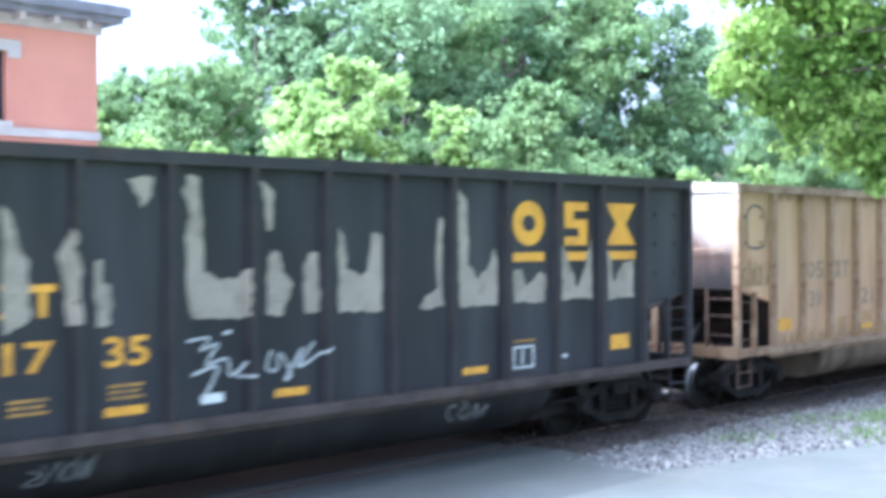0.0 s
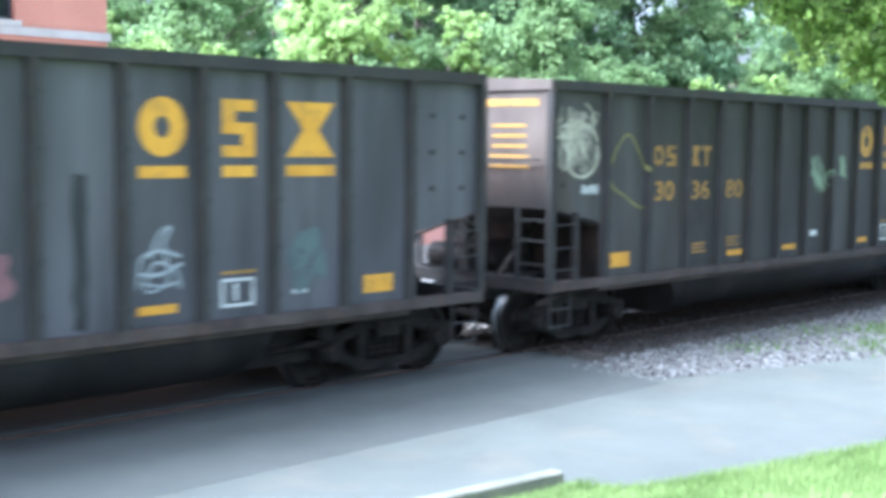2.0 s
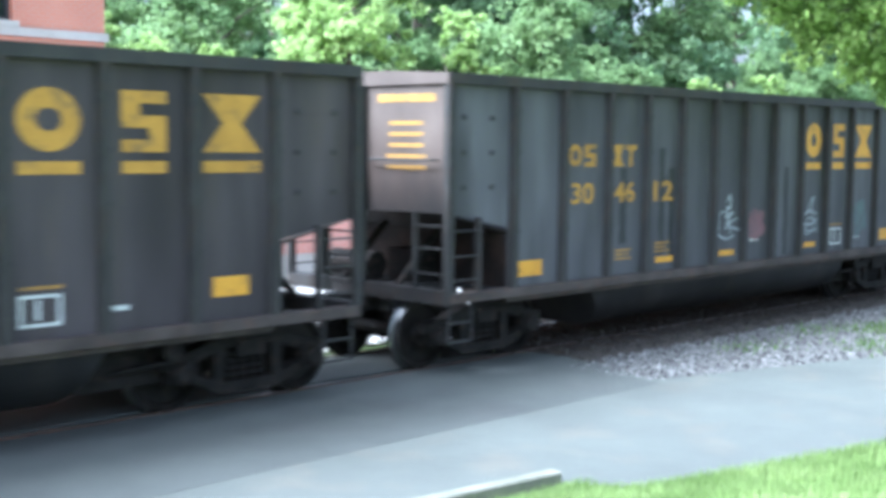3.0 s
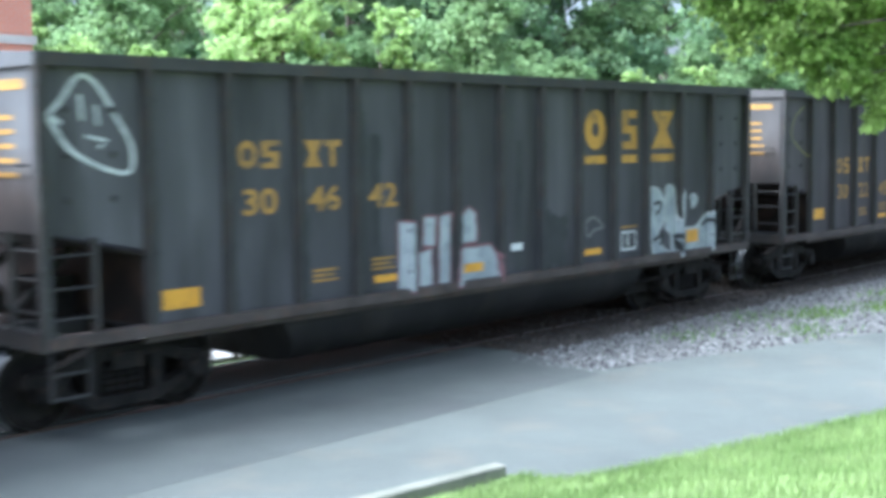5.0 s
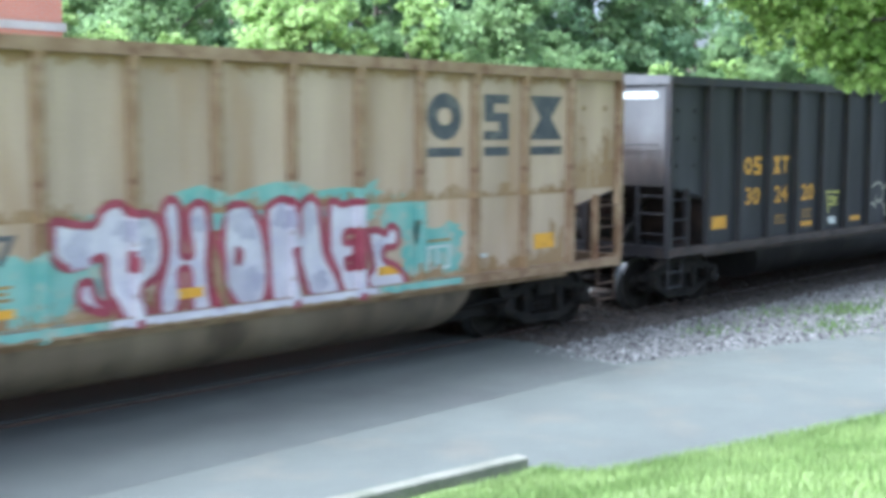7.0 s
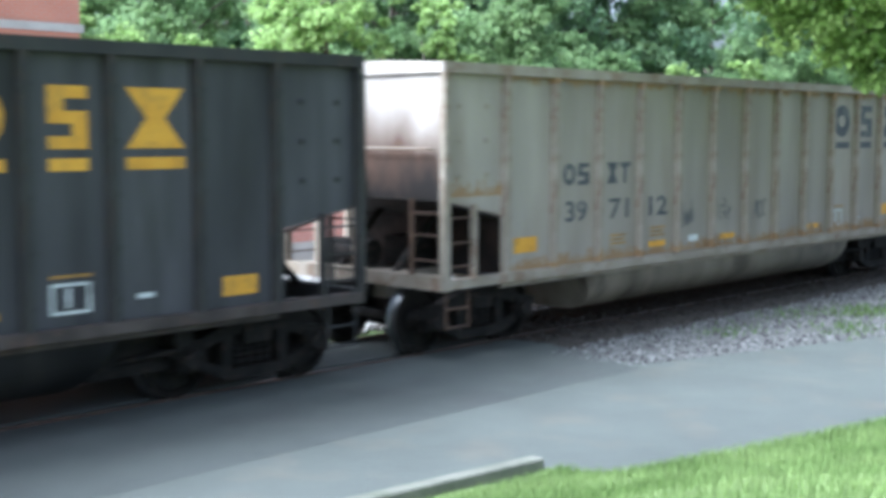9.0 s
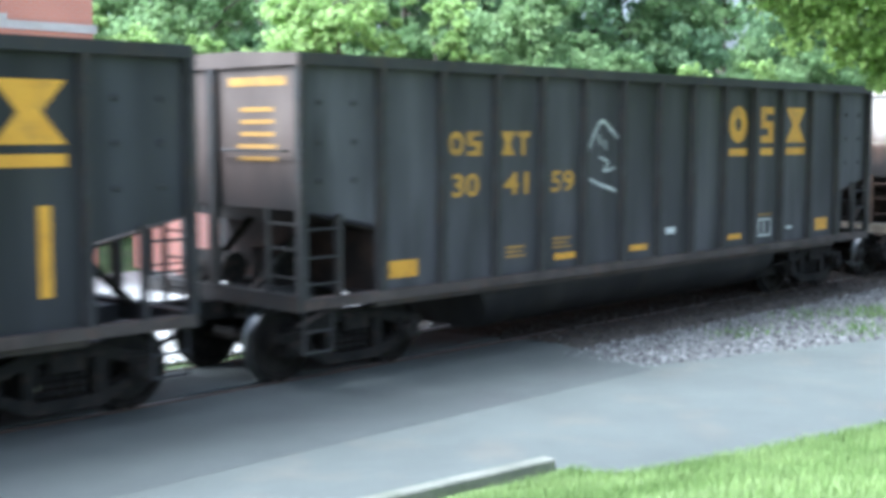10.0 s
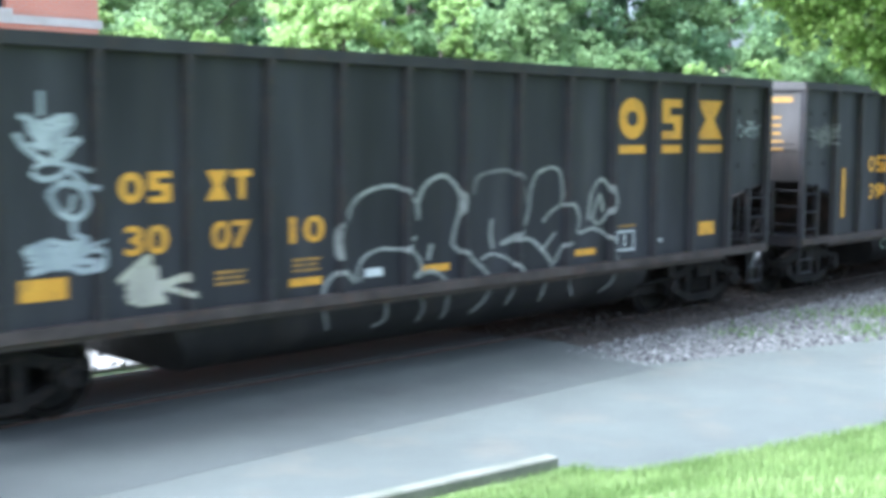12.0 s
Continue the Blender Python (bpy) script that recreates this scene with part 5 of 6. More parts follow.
        sprayed(car, L, "sprayed_line", "soot", 0.05, (
            ((6.03, 1.88), (6.21, 1.95), (6.38, 1.96)),
            ((6.21, 2.03), (6.32, 1.89)),
            ((7.49, 1.59), (7.44, 1.42), (7.49, 1.24), (7.62, 1.23), (7.67, 1.4), (7.63, 1.58)),
        ), lift=0.0065)
        mark(car, L, "reflector_strip", rect(7.50, 1.2, 7.60, 1.65), "yellow", lift=0.012)
        sprayed(car, L, "sprayed_line", "spray_white", 0.05, (
            ((8.13, 1.84), (8.24, 1.74), (8.31, 1.86), (8.35, 1.68), (8.24, 1.62), (8.42, 1.64), (8.54, 1.85), (8.5, 1.7), (8.69, 1.81), (8.62, 1.66), (8.81, 1.8), (8.69, 1.62), (8.89, 1.82)),
        ))
        sprayed(car, L, "sprayed_line", "spray_dim", 0.06, (
            ((9.25, 2.06), (9.29, 1.74)),
            ((9.38, 1.68), (9.59, 1.6), (9.33, 1.42), (9.59, 1.53), (9.93, 1.54), (9.98, 1.24), (9.5, 1.22), (9.29, 1.17)),
            ((10.47, 2.22), (10.52, 1.91), (10.38, 1.82), (10.66, 1.77), (10.9, 1.93)),
        ))
        # stands for a smudge of bluish-white dust, drawn as scribbled strokes
        mark(car, L, "sprayed_tag", scrawl(0.3, 2.65, 1.44, 3.1, 42, 0.03, 10, 6), "spray_dim")
        mark(car, L, "sprayed_tag", scrawl(1.8, 1.4, 2.35, 2.2, 43, 0.04, 8, 2), "edge_grey")
        tub_tag(car, 3.55, 0.62, 5.4, 0.9, 44, "spray_green")
        mark(car, L, "sprayed_cloud", blob(9.02, 1.06, 9.62, 1.52, 46, 0, 0.2), "spray_dim", lift=-0.001)
        small_marks(car, L, 8.2, 1.36, "gold")
        small_marks(car, L, 10.1, 1.5, "gold")
        end_bars(car, "gold")
    elif i == 11:
        lettering(car, L, ("30", "07", "10"))
        sprayed(car, L, "sprayed_line", "spray_line", 0.052, (
            ((5.31, 1.86), (5.27, 1.67), (5.3, 1.44)),
            ((5.44, 1.85), (5.51, 2.04), (5.67, 2.17), (5.94, 2.25), (6.21, 2.25), (6.45, 2.14), (6.57, 2.02), (6.59, 1.83)),
            ((6.57, 2), (6.67, 2.21), (6.83, 2.32), (7.03, 2.36), (7.22, 2.26), (7.34, 2.08), (7.31, 1.87), (7.23, 1.66), (7.22, 1.48), (7.51, 1.32), (7.77, 1.15), (7.92, 1)),
            ((8.58, 1.66), (8.66, 1.88), (8.71, 2.15), (8.83, 2.35), (9.12, 2.43), (9.31, 2.36), (9.37, 2.13), (9.34, 1.93), (9.14, 1.83), (8.96, 1.7)),
            ((9.34, 1.91), (9.63, 1.91), (9.76, 1.72), (9.74, 1.51), (10.09, 1.55), (10.43, 1.41), (10.64, 1.15), (10.69, 0.94)),
            ((8.55, 1.65), (8.32, 1.52), (8.1, 1.45), (8.44, 1.5), (8.73, 1.46), (8.97, 1.3), (9.15, 1.13), (9.19, 0.93)),
            ((8.97, 1.33), (9.23, 1.54)),
            ((7.93, 1.78), (7.9, 1.62), (7.95, 1.4)),
            ((6.82, 1.53), (6.76, 1.33)),
            ((5.67, 1.15), (5.6, 1.28), (5.71, 1.44), (5.98, 1.52), (6.31, 1.5), (6.55, 1.63)),
            ((6.31, 1.49), (6.55, 1.42), (6.65, 1.24), (6.55, 1.14), (6.79, 1.19), (6.99, 1.13), (7.13, 0.99)),
            ((5.07, 1), (5.11, 1.16), (5.24, 1.27), (5.36, 1.29), (5.49, 1.23), (5.58, 1.15)),
            ((7.72, 1.27), (7.94, 1.33), (8.27, 1.23), (8.48, 1.06)),
            ((9.21, 1.12), (9.39, 1.35), (9.55, 1.38)),
            ((9.95, 1.67), (10.01, 2.03), (10.23, 2.24), (10.44, 2.1), (10.48, 1.85), (10.22, 1.62), (10.06, 1.71), (10.21, 2.02), (10.29, 1.78)),
        ))
        sprayed(car, L, "sprayed_line", "spray_dim", 0.06, (
            ((7.58, 2.11), (7.65, 2.32), (7.92, 2.39), (8.25, 2.4), (8.48, 2.28), (8.6, 2.11), (8.62, 1.96)),
        ))
        tub_lines(car, "spray_dim", 0.05, (
            ((5.19, 0.85), (5.25, 0.61)),
            ((6.16, 0.89), (6.15, 0.65), (5.96, 0.57)),
            ((6.74, 0.91), (6.8, 0.72), (6.72, 0.55)),
            ((7.27, 0.92), (7.22, 0.72), (7.17, 0.54)),
            ((8.05, 0.9), (7.97, 0.76), (7.7, 0.56)),
            ((8.58, 0.97), (8.47, 0.75), (8.36, 0.61)),
            ((9.24, 0.94), (9.12, 0.73), (9.07, 0.58)),
            ((9.72, 0.92), (9.72, 0.72), (9.81, 0.59)),
            ((10.81, 0.87), (10.68, 0.72), (10.41, 0.59)),
        ))
        sprayed(car, L, "sprayed_line", "spray_ice", 0.058, (
            ((1.68, 3.26), (1.68, 3.03)),
            ((1.46, 3.03), (1.56, 2.99), (1.7, 2.93), (1.81, 2.8), (1.61, 2.92), (1.99, 3.03), (1.84, 2.87), (1.69, 2.87), (1.86, 2.72), (1.77, 2.66)),
            ((1.43, 2.87), (1.52, 2.73), (1.72, 2.61), (1.89, 2.65), (2.01, 2.77), (2.08, 2.82)),
            ((1.6, 2.54), (1.69, 2.59), (1.89, 2.58), (2.18, 2.51)),
            ((1.57, 2.51), (1.68, 2.44), (1.86, 2.47), (1.94, 2.53), (2.09, 2.39), (2.21, 2.34)),
            ((1.74, 2.3), (1.88, 2.4), (2.09, 2.34), (2.14, 2.17), (2.02, 2.06), (1.85, 2.13), (1.74, 2.3)),
            ((2, 2.29), (1.95, 2.13)),
            ((1.99, 2.05), (2, 1.91), (2.14, 1.85), (1.93, 1.82), (1.73, 1.87)),
            ((1.47, 1.76), (1.72, 1.85), (1.58, 1.65), (1.87, 1.78), (1.66, 1.59), (2.05, 1.83), (1.81, 1.6), (2.19, 1.76), (2.27, 1.64), (2.1, 1.55), (1.86, 1.62), (1.52, 1.57)),
        ))
        sprayed(car, L, "sprayed_line", "spray_cream", 0.075, (
            ((2.55, 1.32), (2.75, 1.5), (2.7, 1.25), (2.86, 1.42), (2.8, 1.2), (2.95, 1.28)),
            ((2.46, 1.41), (2.82, 1.64), (2.62, 1.29), (2.88, 1.55), (2.59, 1.21), (2.98, 1.37), (2.65, 1.2), (3.01, 1.19)),
            ((2.95, 1.34), (3.24, 1.41)),
            ((2.95, 1.33), (3.33, 1.21)),
        ))
        filled(car, L, "sprayed_blot", "spray_bone", (((2.5, 1.38), (2.78, 1.62), (2.88, 1.5), (3.0, 1.28), (2.96, 1.17), (2.6, 1.17)),), lift=0.004, ragged=0.10, n=-8)
        mark(car, L, "sprayed_tag", scrawl(1.5, 1.56, 2.28, 1.86, 82, 0.03, 14, 6), "spray_ice", lift=0.007)
        mark(car, L, "sprayed_tag", scrawl(1.52, 2.66, 2.02, 3.05, 80, 0.03, 13, 6), "spray_ice", lift=0.007)
        mark(car, L, "sprayed_tag", scrawl(13.8, 2.8, 14.6, 3.2, 84, 0.03, 9, 2), "spray_ice")
    else:
        lettering(car, L, ("30", "10", "26"))


def tub_y(z):
    d = min(0.95, max(0.0, (TUB_Z - z) / TUB_RZ))
    return -TUB_IN - TUB_RX * math.sqrt(1 - d * d) - 0.006


def tub_tag(car, x0, z0, x1, z1, seed, paint):
    bm = scrawl(x0, z0, x1, z1, seed, 0.035, 9, 2)
    for v in bm.verts:
        v.co.y = tub_y(v.co.z) - 0.004
    part("sprayed_tag", bm, M[paint], car)


# ---- ground, road, track ----
def sheet(name, pts, z, material, label, category, kind="structure", thick=0.05):
    bm = bmesh.new()
    prism(bm, pts, "z", z - thick, z)
    return tagged(part(name, bm, material), label, category, "", kind)


def build_ground():
    bm = bmesh.new()
    n = 40
    grid = {}
    for i in range(n + 1):
        for j in range(n + 1):
            x, y = -900 + 1800 * i / n, -900 + 1800 * j / n
            grid[i, j] = bm.verts.new((x, y, -0.06))
    for i in range(n):
        for j in range(n):
            bm.faces.new((grid[i, j], grid[i + 1, j], grid[i + 1, j + 1], grid[i, j + 1]))
    tagged(part("ground", bm, M["ground"]), "rough grassy ground round the railway", "ground", "", "structure")
    sheet("road", [(-60, 7.15), (2, 7.1), (8.3, 6.55), (9.0, 5.85), (11.7, 5.2), (20, 2.6), (60, -12), (60, -3.5), (25, 4.95), (17.1, 7.65), (13.0, 8.85), (12.9, 10.6), (-60, 10.6)],
          -0.004, M["asphalt"], "worn pale grey asphalt road beside the track", "road")
    sheet("crossing_pavement", [(-60, 8.72), *[(-2 + 0.55 * k, 8.72 + 0.035 * noise.noise((k * 0.4, 3, 0)) + 0.012 * noise.noise((k * 2.3, 7, 0))) for k in range(27)], (12.78, 8.72), (13.0, 9.3), (13.15, 9.8), (13.45, 10.72), (13.3, 11.36), (-60, 11.36)], -0.001, M["patch"], "newer dark asphalt laid up to the rails", "pavement", thick=0.06)
    sheet("crossing_pavement", [(-60, 11.6), (13.2, 11.6), (13.0, 12.84), (-60, 12.84)], 0.004, M["patch"], "dark asphalt between the rails of the crossing", "pavement", thick=0.06)
    sheet("gravel_bed", [(12.7, 8.86), (17.2, 7.62), (25, 4.9), (60, -3.6), (160, -25), (160, 10.3), (13.4, 10.3)], -0.012, M["gravel"], "loose grey gravel shoulder between road and track", "gravel")
    sheet("ballast_bed", [(13.3, 10.25), (160, 10.25), (160, 14.4), (12.6, 14.4)], -0.02, M["ballast"], "brown stone ballast under the track, darkened with painted shade", "ballast")
    sheet("lot", [(-60, 13.4), (12.5, 13.4), (13.5, 14.3), (160, 14.3), (160, 21.0), (-60, 24.0)], -0.010, M["dirt"], "pale stony ground behind the track", "ground")
    # stones of the shoulder and of the ballast
    stones("gravel_stones", 9000, lambda r: (r.uniform(12.8, 34), r.uniform(0, 1)), lambda x, f: 10.3 + (max(8.9 - 0.29 * (x - 12.8), 2) - 10.3) * f, 0.010, 0.042, "stone", "scattered pale and dark gravel stones")
    stones("ballast_stones", 5000, lambda r: (r.uniform(13.3, 40), r.uniform(0, 1)), lambda x, f: 10.1 + 3.9 * f, 0.02, 0.05, "ballast", "dark ballast stones along the rails")
    stones("lot_stones", 2500, lambda r: (r.uniform(-2, 24), r.uniform(0, 1)), lambda x, f: 13.25 + 4.0 * f, 0.03, 0.085, "stone_pale", "pale broken stones behind the track")
    weeds()
    # rails, on ties past the crossing
    for y in (TRACK_Y - 0.7525, TRACK_Y + 0.7525):
        bm = bmesh.new()
        prof = [(-0.07, -0.17), (0.07, -0.17), (0.07, -0.155), (0.012, -0.13), (0.012, -0.045), (0.036, -0.035), (0.036, -0.001), (-0.036, -0.001), (-0.036, -0.035), (-0.012, -0.045), (-0.012, -0.13), (-0.07, -0.155)]
        prism(bm, [(y + a, b + 0.0) for a, b in prof], "x", -80, 200)
        rail = tagged(part("rail", bm, M["railside"]), "rusty running rail with a polished head", "rail", "rails", "structure")
        part("rail_head", boxes((-80, y - 0.03, -0.0008, 200, y + 0.03, 0.0)), M["tread"], rail, "bright worn top")
    tie = boxes((-0.11, TRACK_Y - 1.3, -0.16, 0.11, TRACK_Y + 1.3, -0.008))
    tie_me = mesh_of(tie, "tie", M["tie"], 0.01)
    for k in range(70):
        t = new("tie", tie_me)
        t.location = (13.7 + k * 0.53, 0, 0)
        tagged(t, "dark creosoted timber tie in the ballast", "railway tie", "ties under the rails", "structure")


def stones(name, count, pick, yof, r0, r1, material, label):
    rnd = random.Random(name)
    v, f = [], []
    base = [Vector(p).normalized() for p in ((1, 0, 0), (-1, 0, 0), (0, 1, 0), (0, -1, 0), (0, 0, 1), (0, 0, -1))]
    faces = ((4, 0, 2), (4, 2, 1), (4, 1, 3), (4, 3, 0), (5, 2, 0), (5, 1, 2), (5, 3, 1), (5, 0, 3))
    for _ in range(count):
        x, q = pick(rnd)
        y, r = yof(x, q), rnd.uniform(r0, r1)
        turn = Euler((rnd.uniform(0, 6), rnd.uniform(0, 6), rnd.uniform(0, 6))).to_matrix()
        k = len(v)
        for b in base:
            p = turn @ (b * r * rnd.uniform(0.6, 1.1))
            v.append((x + p.x * 1.2, y + p.y, -0.012 + r * 0.25 + p.z * 0.8))
        f += [tuple(k + i for i in t) for t in faces]
    me = bpy.data.meshes.new(name)
    me.from_pydata(v, [], f)
    me.materials.append(M[material])
    tagged(new(name, me), label, "gravel", "", "stuff")


def weeds():
    """Low tufts in the gravel."""
    rnd = random.Random(77)
    v, f = [], []
    for cx, cy, n in ((17.6, 8.3, 200), (19.5, 8.9, 350), (21.0, 8.4, 400), (16.2, 9.4, 120), (22.8, 8.9, 300), (24.5, 7.8, 400), (18.4, 9.6, 120)):
        for _ in range(n):
            x, y = cx + rnd.gauss(0, 0.45), cy + rnd.gauss(0, 0.28)
            a, h, w = rnd.uniform(0, 6.3), rnd.uniform(0.03, 0.10), 0.012
            c, s = math.cos(a) * w, math.sin(a) * w
            k = len(v)
            v += [(x - c, y - s, -0.015), (x + c, y + s, -0.015), (x + rnd.uniform(-.06, .06), y + rnd.uniform(-.06, .06), h)]
            f.append((k, k + 1, k + 2))
    me = bpy.data.meshes.new("weeds")
    me.from_pydata(v, [], f)
    me.materials.append(M["weed"])
    tagged(new("weeds", me), "low green weeds growing through the gravel", "weeds", "", "stuff")


def lawn_height(x, y):
    """The lawn climbs from the road to where the camera stands."""
    d = max(0.0, edge_y(x) - y)
    return 0.02 + 1.30 * min(1.0, max(0.0, (d - 0.4) / 6.0)) ** 1.1


def edge_y(x):
    return 6.66 - 0.119 * (x - 8.3) if x < 8.35 else 5.95 - 0.235 * (x - 8.9)


def build_lawn():
    bm = bmesh.new()
    rows = []
    xs = [-40 + 2.0 * i for i in range(22)] + [4.5 + 0.25 * i for i in range(60)] + [20 + 3 * i for i in range(14)]
    for x in xs:
        e = edge_y(x)
        rows.append([bm.verts.new((x, e - d, lawn_height(x, e - d) + (0.03 * noise.noise((x * 2, d * 2, 0)) if d > 0.01 else -0.06))) for d in (0, 0.04, 0.12, 0.3, 0.5, 0.8, 1.2, 1.8, 2.5, 3.5, 4.5, 6, 8, 12, 40)])
    for a, b in zip(rows, rows[1:]):
        for i in range(len(a) - 1):
            bm.faces.new((a[i], a[i + 1], b[i + 1], b[i]))
    tagged(part("lawn", bm, M["turf"]), "bright green mown grass bank", "lawn", "", "structure")
    rnd = random.Random(5)
    v, f = [], []
    for _ in range(80000):
        x = rnd.uniform(5.6, 17.5)
        d = rnd.uniform(0, 1) ** 1.5 * 4.6
        y = edge_y(x) - 0.02 - d if x > 8.35 else edge_y(x) - 0.24 - d
        z = lawn_height(x, y)
        h, a, w = rnd.uniform(0.04, 0.11), rnd.uniform(0, 6.3), 0.006
        lx, ly = rnd.uniform(-0.04, 0.04), rnd.uniform(-0.04, 0.04)
        c, s = math.cos(a) * w, math.sin(a) * w
        k = len(v)
        v += [(x - c, y - s, z - 0.02), (x + c, y + s, z - 0.02), (x + lx, y + ly, z + h)]
        f.append((k, k + 1, k + 2))
    me = bpy.data.meshes.new("grass")
    me.from_pydata(v, [], f)
    me.materials.append(M["blade"])
    tagged(new("grass", me), "short bright green grass blades on the bank", "grass", "", "stuff")
    # concrete kerb along the lawn, ending where the drive opens
    bm = bmesh.new()
    pts = []
    a, b = Vector((8.24, 6.72)), Vector((-14.0, 9.36))
    d = (b - a).normalized()
    nrm = Vector((d.y, -d.x)) * 0.15
    if nrm.y > 0:
        nrm = -nrm
    segs = []
    for k in range(9):
        p = a + d * (k * 2.45)
        q = a + d * (k * 2.45 + 2.44)
        seg = bmesh.new()
        prism(seg, [tuple(p), tuple(q), tuple(q + nrm), tuple(p + nrm)], "z", -0.05, 0.128 + 0.006 * (k % 2))
        segs.append(seg)
    kerb = thing("kerb", "weathered concrete kerb blocks edging the lawn", "kerb", "", "structure")
    for sg in segs:
        part("kerb_block", sg, M["concrete"], kerb, bevel=0.015)


# ---- buildings ----
def build_station():
    h = thing("brick_building", "orange-red brick two-storey building with pale stone courses", "building")
    x1, y0, x0 = 14.12, 24.0, -8.0
    wins = [(10.95, 12.05), (8.2, 9.3), (5.45, 6.55), (2.7, 3.8)]
    zs, zt, top = 5.32, 6.75, 7.52
    pieces = [(x0, y0, 0, x1, y0 + 0.4, zs), (x0, y0, zt, x1, y0 + 0.4, top)]      # front wall, in pieces round the upper windows
    edges = [x1] + [v for a, b in wins for v in (b, a)] + [x0]
    pieces += [(edges[i + 1], y0, zs, edges[i], y0 + 0.4, zt) for i in range(0, len(edges), 2)]
    pieces += [(x1 - 0.4, y0 + 0.4, 0, x1, y0 + 11, top), (x0, y0 + 0.4, 0, x0 + 0.4, y0 + 11, top), (x0, y0 + 11, 0, x1, y0 + 11.4, top)]
    for p in pieces:
        part("wall", boxes(p), M["brick"], h)
    part("sill_course", boxes((x0 - 0.05, y0 - 0.07, 5.02, x1 + 0.06, y0 + 0.1, 5.20)), M["stonetrim"], h, "pale stone course")
    part("base_course", boxes((x0 - 0.05, y0 - 0.07, 1.05, x1 + 0.06, y0 + 0.1, 1.25)), M["stonetrim"], h, "pale stone course")
    part("frieze", boxes((x0 - 0.06, y0 - 0.08, 7.30, x1 + 0.08, y0 + 0.1, 7.52)), M["stonetrim"], h, "pale stone band")
    eave = boxes((x0 - 0.6, y0 - 0.65, 7.66, x1 + 0.45, y0 + 12, 7.86), (x0 - 0.5, y0 - 0.5, 7.52, x1 + 0.35, y0 + 11.9, 7.66))
    part("eave", eave, M["roof"], h, "grey-blue boxed eave")
    br = mesh_of(boxes((-0.06, y0 - 0.42, 7.38, 0.06, y0 - 0.081, 7.52)), "bracket", M["stonetrim"])
    for k in range(20):
        b = part("bracket", br, None, h)
        b.location.x = x1 - 0.4 - k * 0.75
    bm = bmesh.new()
    prism(bm, [(y0 - 0.6, 7.86), (y0 + 12, 7.86), (y0 + 9, 9.6), (y0 + 3, 9.6)], "x", x0 - 0.5, x1 + 0.4)
    part("roof", bm, M["roof"], h)
    for a, b in wins:
        w = part("window", boxes((a, y0 + 0.16, zs, a + 0.07, y0 + 0.26, zt), (b - 0.07, y0 + 0.16, zs, b, y0 + 0.26, zt), (a + 0.07, y0 + 0.16, zt - 0.07, b - 0.07, y0 + 0.26, zt),
                                 (a + 0.07, y0 + 0.16, zs, b - 0.07, y0 + 0.26, zs + 0.08), (a + 0.07, y0 + 0.17, 6.0, b - 0.07, y0 + 0.25, 6.06), ((a + b) / 2 - 0.02, y0 + 0.18, zs + 0.08, (a + b) / 2 + 0.02, y0 + 0.24, zt - 0.07)), M["winframe"], h, "dark sash window")
        part("pane", boxes((a + 0.07, y0 + 0.20, zs + 0.08, b - 0.07, y0 + 0.206, zt - 0.07)), M["glass"], w)
        part("lintel", prism(bmesh.new(), [(a - 0.3, 6.62), (a - 0.02, 6.62), (a - 0.02, 6.752), (b + 0.02, 6.752), (b + 0.02, 6.62), (b + 0.3, 6.62), (b + 0.3, 6.98), (a - 0.3, 6.98)], "y", y0 - 0.05, y0 + 0.02), M["stonetrim"], h, "pale stone lintel")
        part("window_sill", boxes((a - 0.1, y0 - 0.08, 5.202, b + 0.1, y0 + 0.18, zs - 0.002)), M["stonetrim"], h, "pale stone sill")
    # low wing
    g2 = thing("brick_annex", "low rose brick annex with a pale stone base", "building")
    part("wall", boxes((x1 + 0.6, 21.2, 0, 36, 23.6, 3.3)), M["brickpink"], g2)
    part("base_course", boxes((x1 + 0.6, 21.1, 0, 36.05, 21.2, 0.5)), M["stonetrim"], g2, "pale stone base")
    part("roof", boxes((x1 + 0.5, 20.9, 3.3, 36.3, 24, 3.5)), M["roof"], g2)
    # small white house behind, whose gable just shows over the train
    w = thing("white_house", "small white gabled house among the trees", "house")
    hx, hy = 65.2, 45.0
    part("wall", boxes((hx - 2.5, hy, -0.02, hx + 2.5, hy + 6, 4.2)), M["whitewall"], w)
    bm = bmesh.new()
    prism(bm, [(hx - 2.8, 4.2), (hx + 2.8, 4.2), (hx, 5.9)], "y", hy - 0.3, hy + 6.3)
    part("roof", bm, M["roof"], w, "grey gable roof")
    bm = boxes((hx - 0.55, hy + 0.1, 5.2, hx + 0.55, hy + 1.2, 6.25))
    top = bm.verts.new((hx, hy + 0.65, 7.15))
    ring = [bm.verts.new(p) for p in ((hx - 0.75, hy - 0.1, 6.25), (hx + 0.75, hy - 0.1, 6.25), (hx + 0.75, hy + 1.4, 6.25), (hx - 0.75, hy + 1.4, 6.25))]
    bm.faces.new(ring)
    for k in range(4):
        bm.faces.new((ring[k], ring[(k + 1) % 4], top))
    part("cupola", bm, M["whitewall"], w, "white pointed cupola")


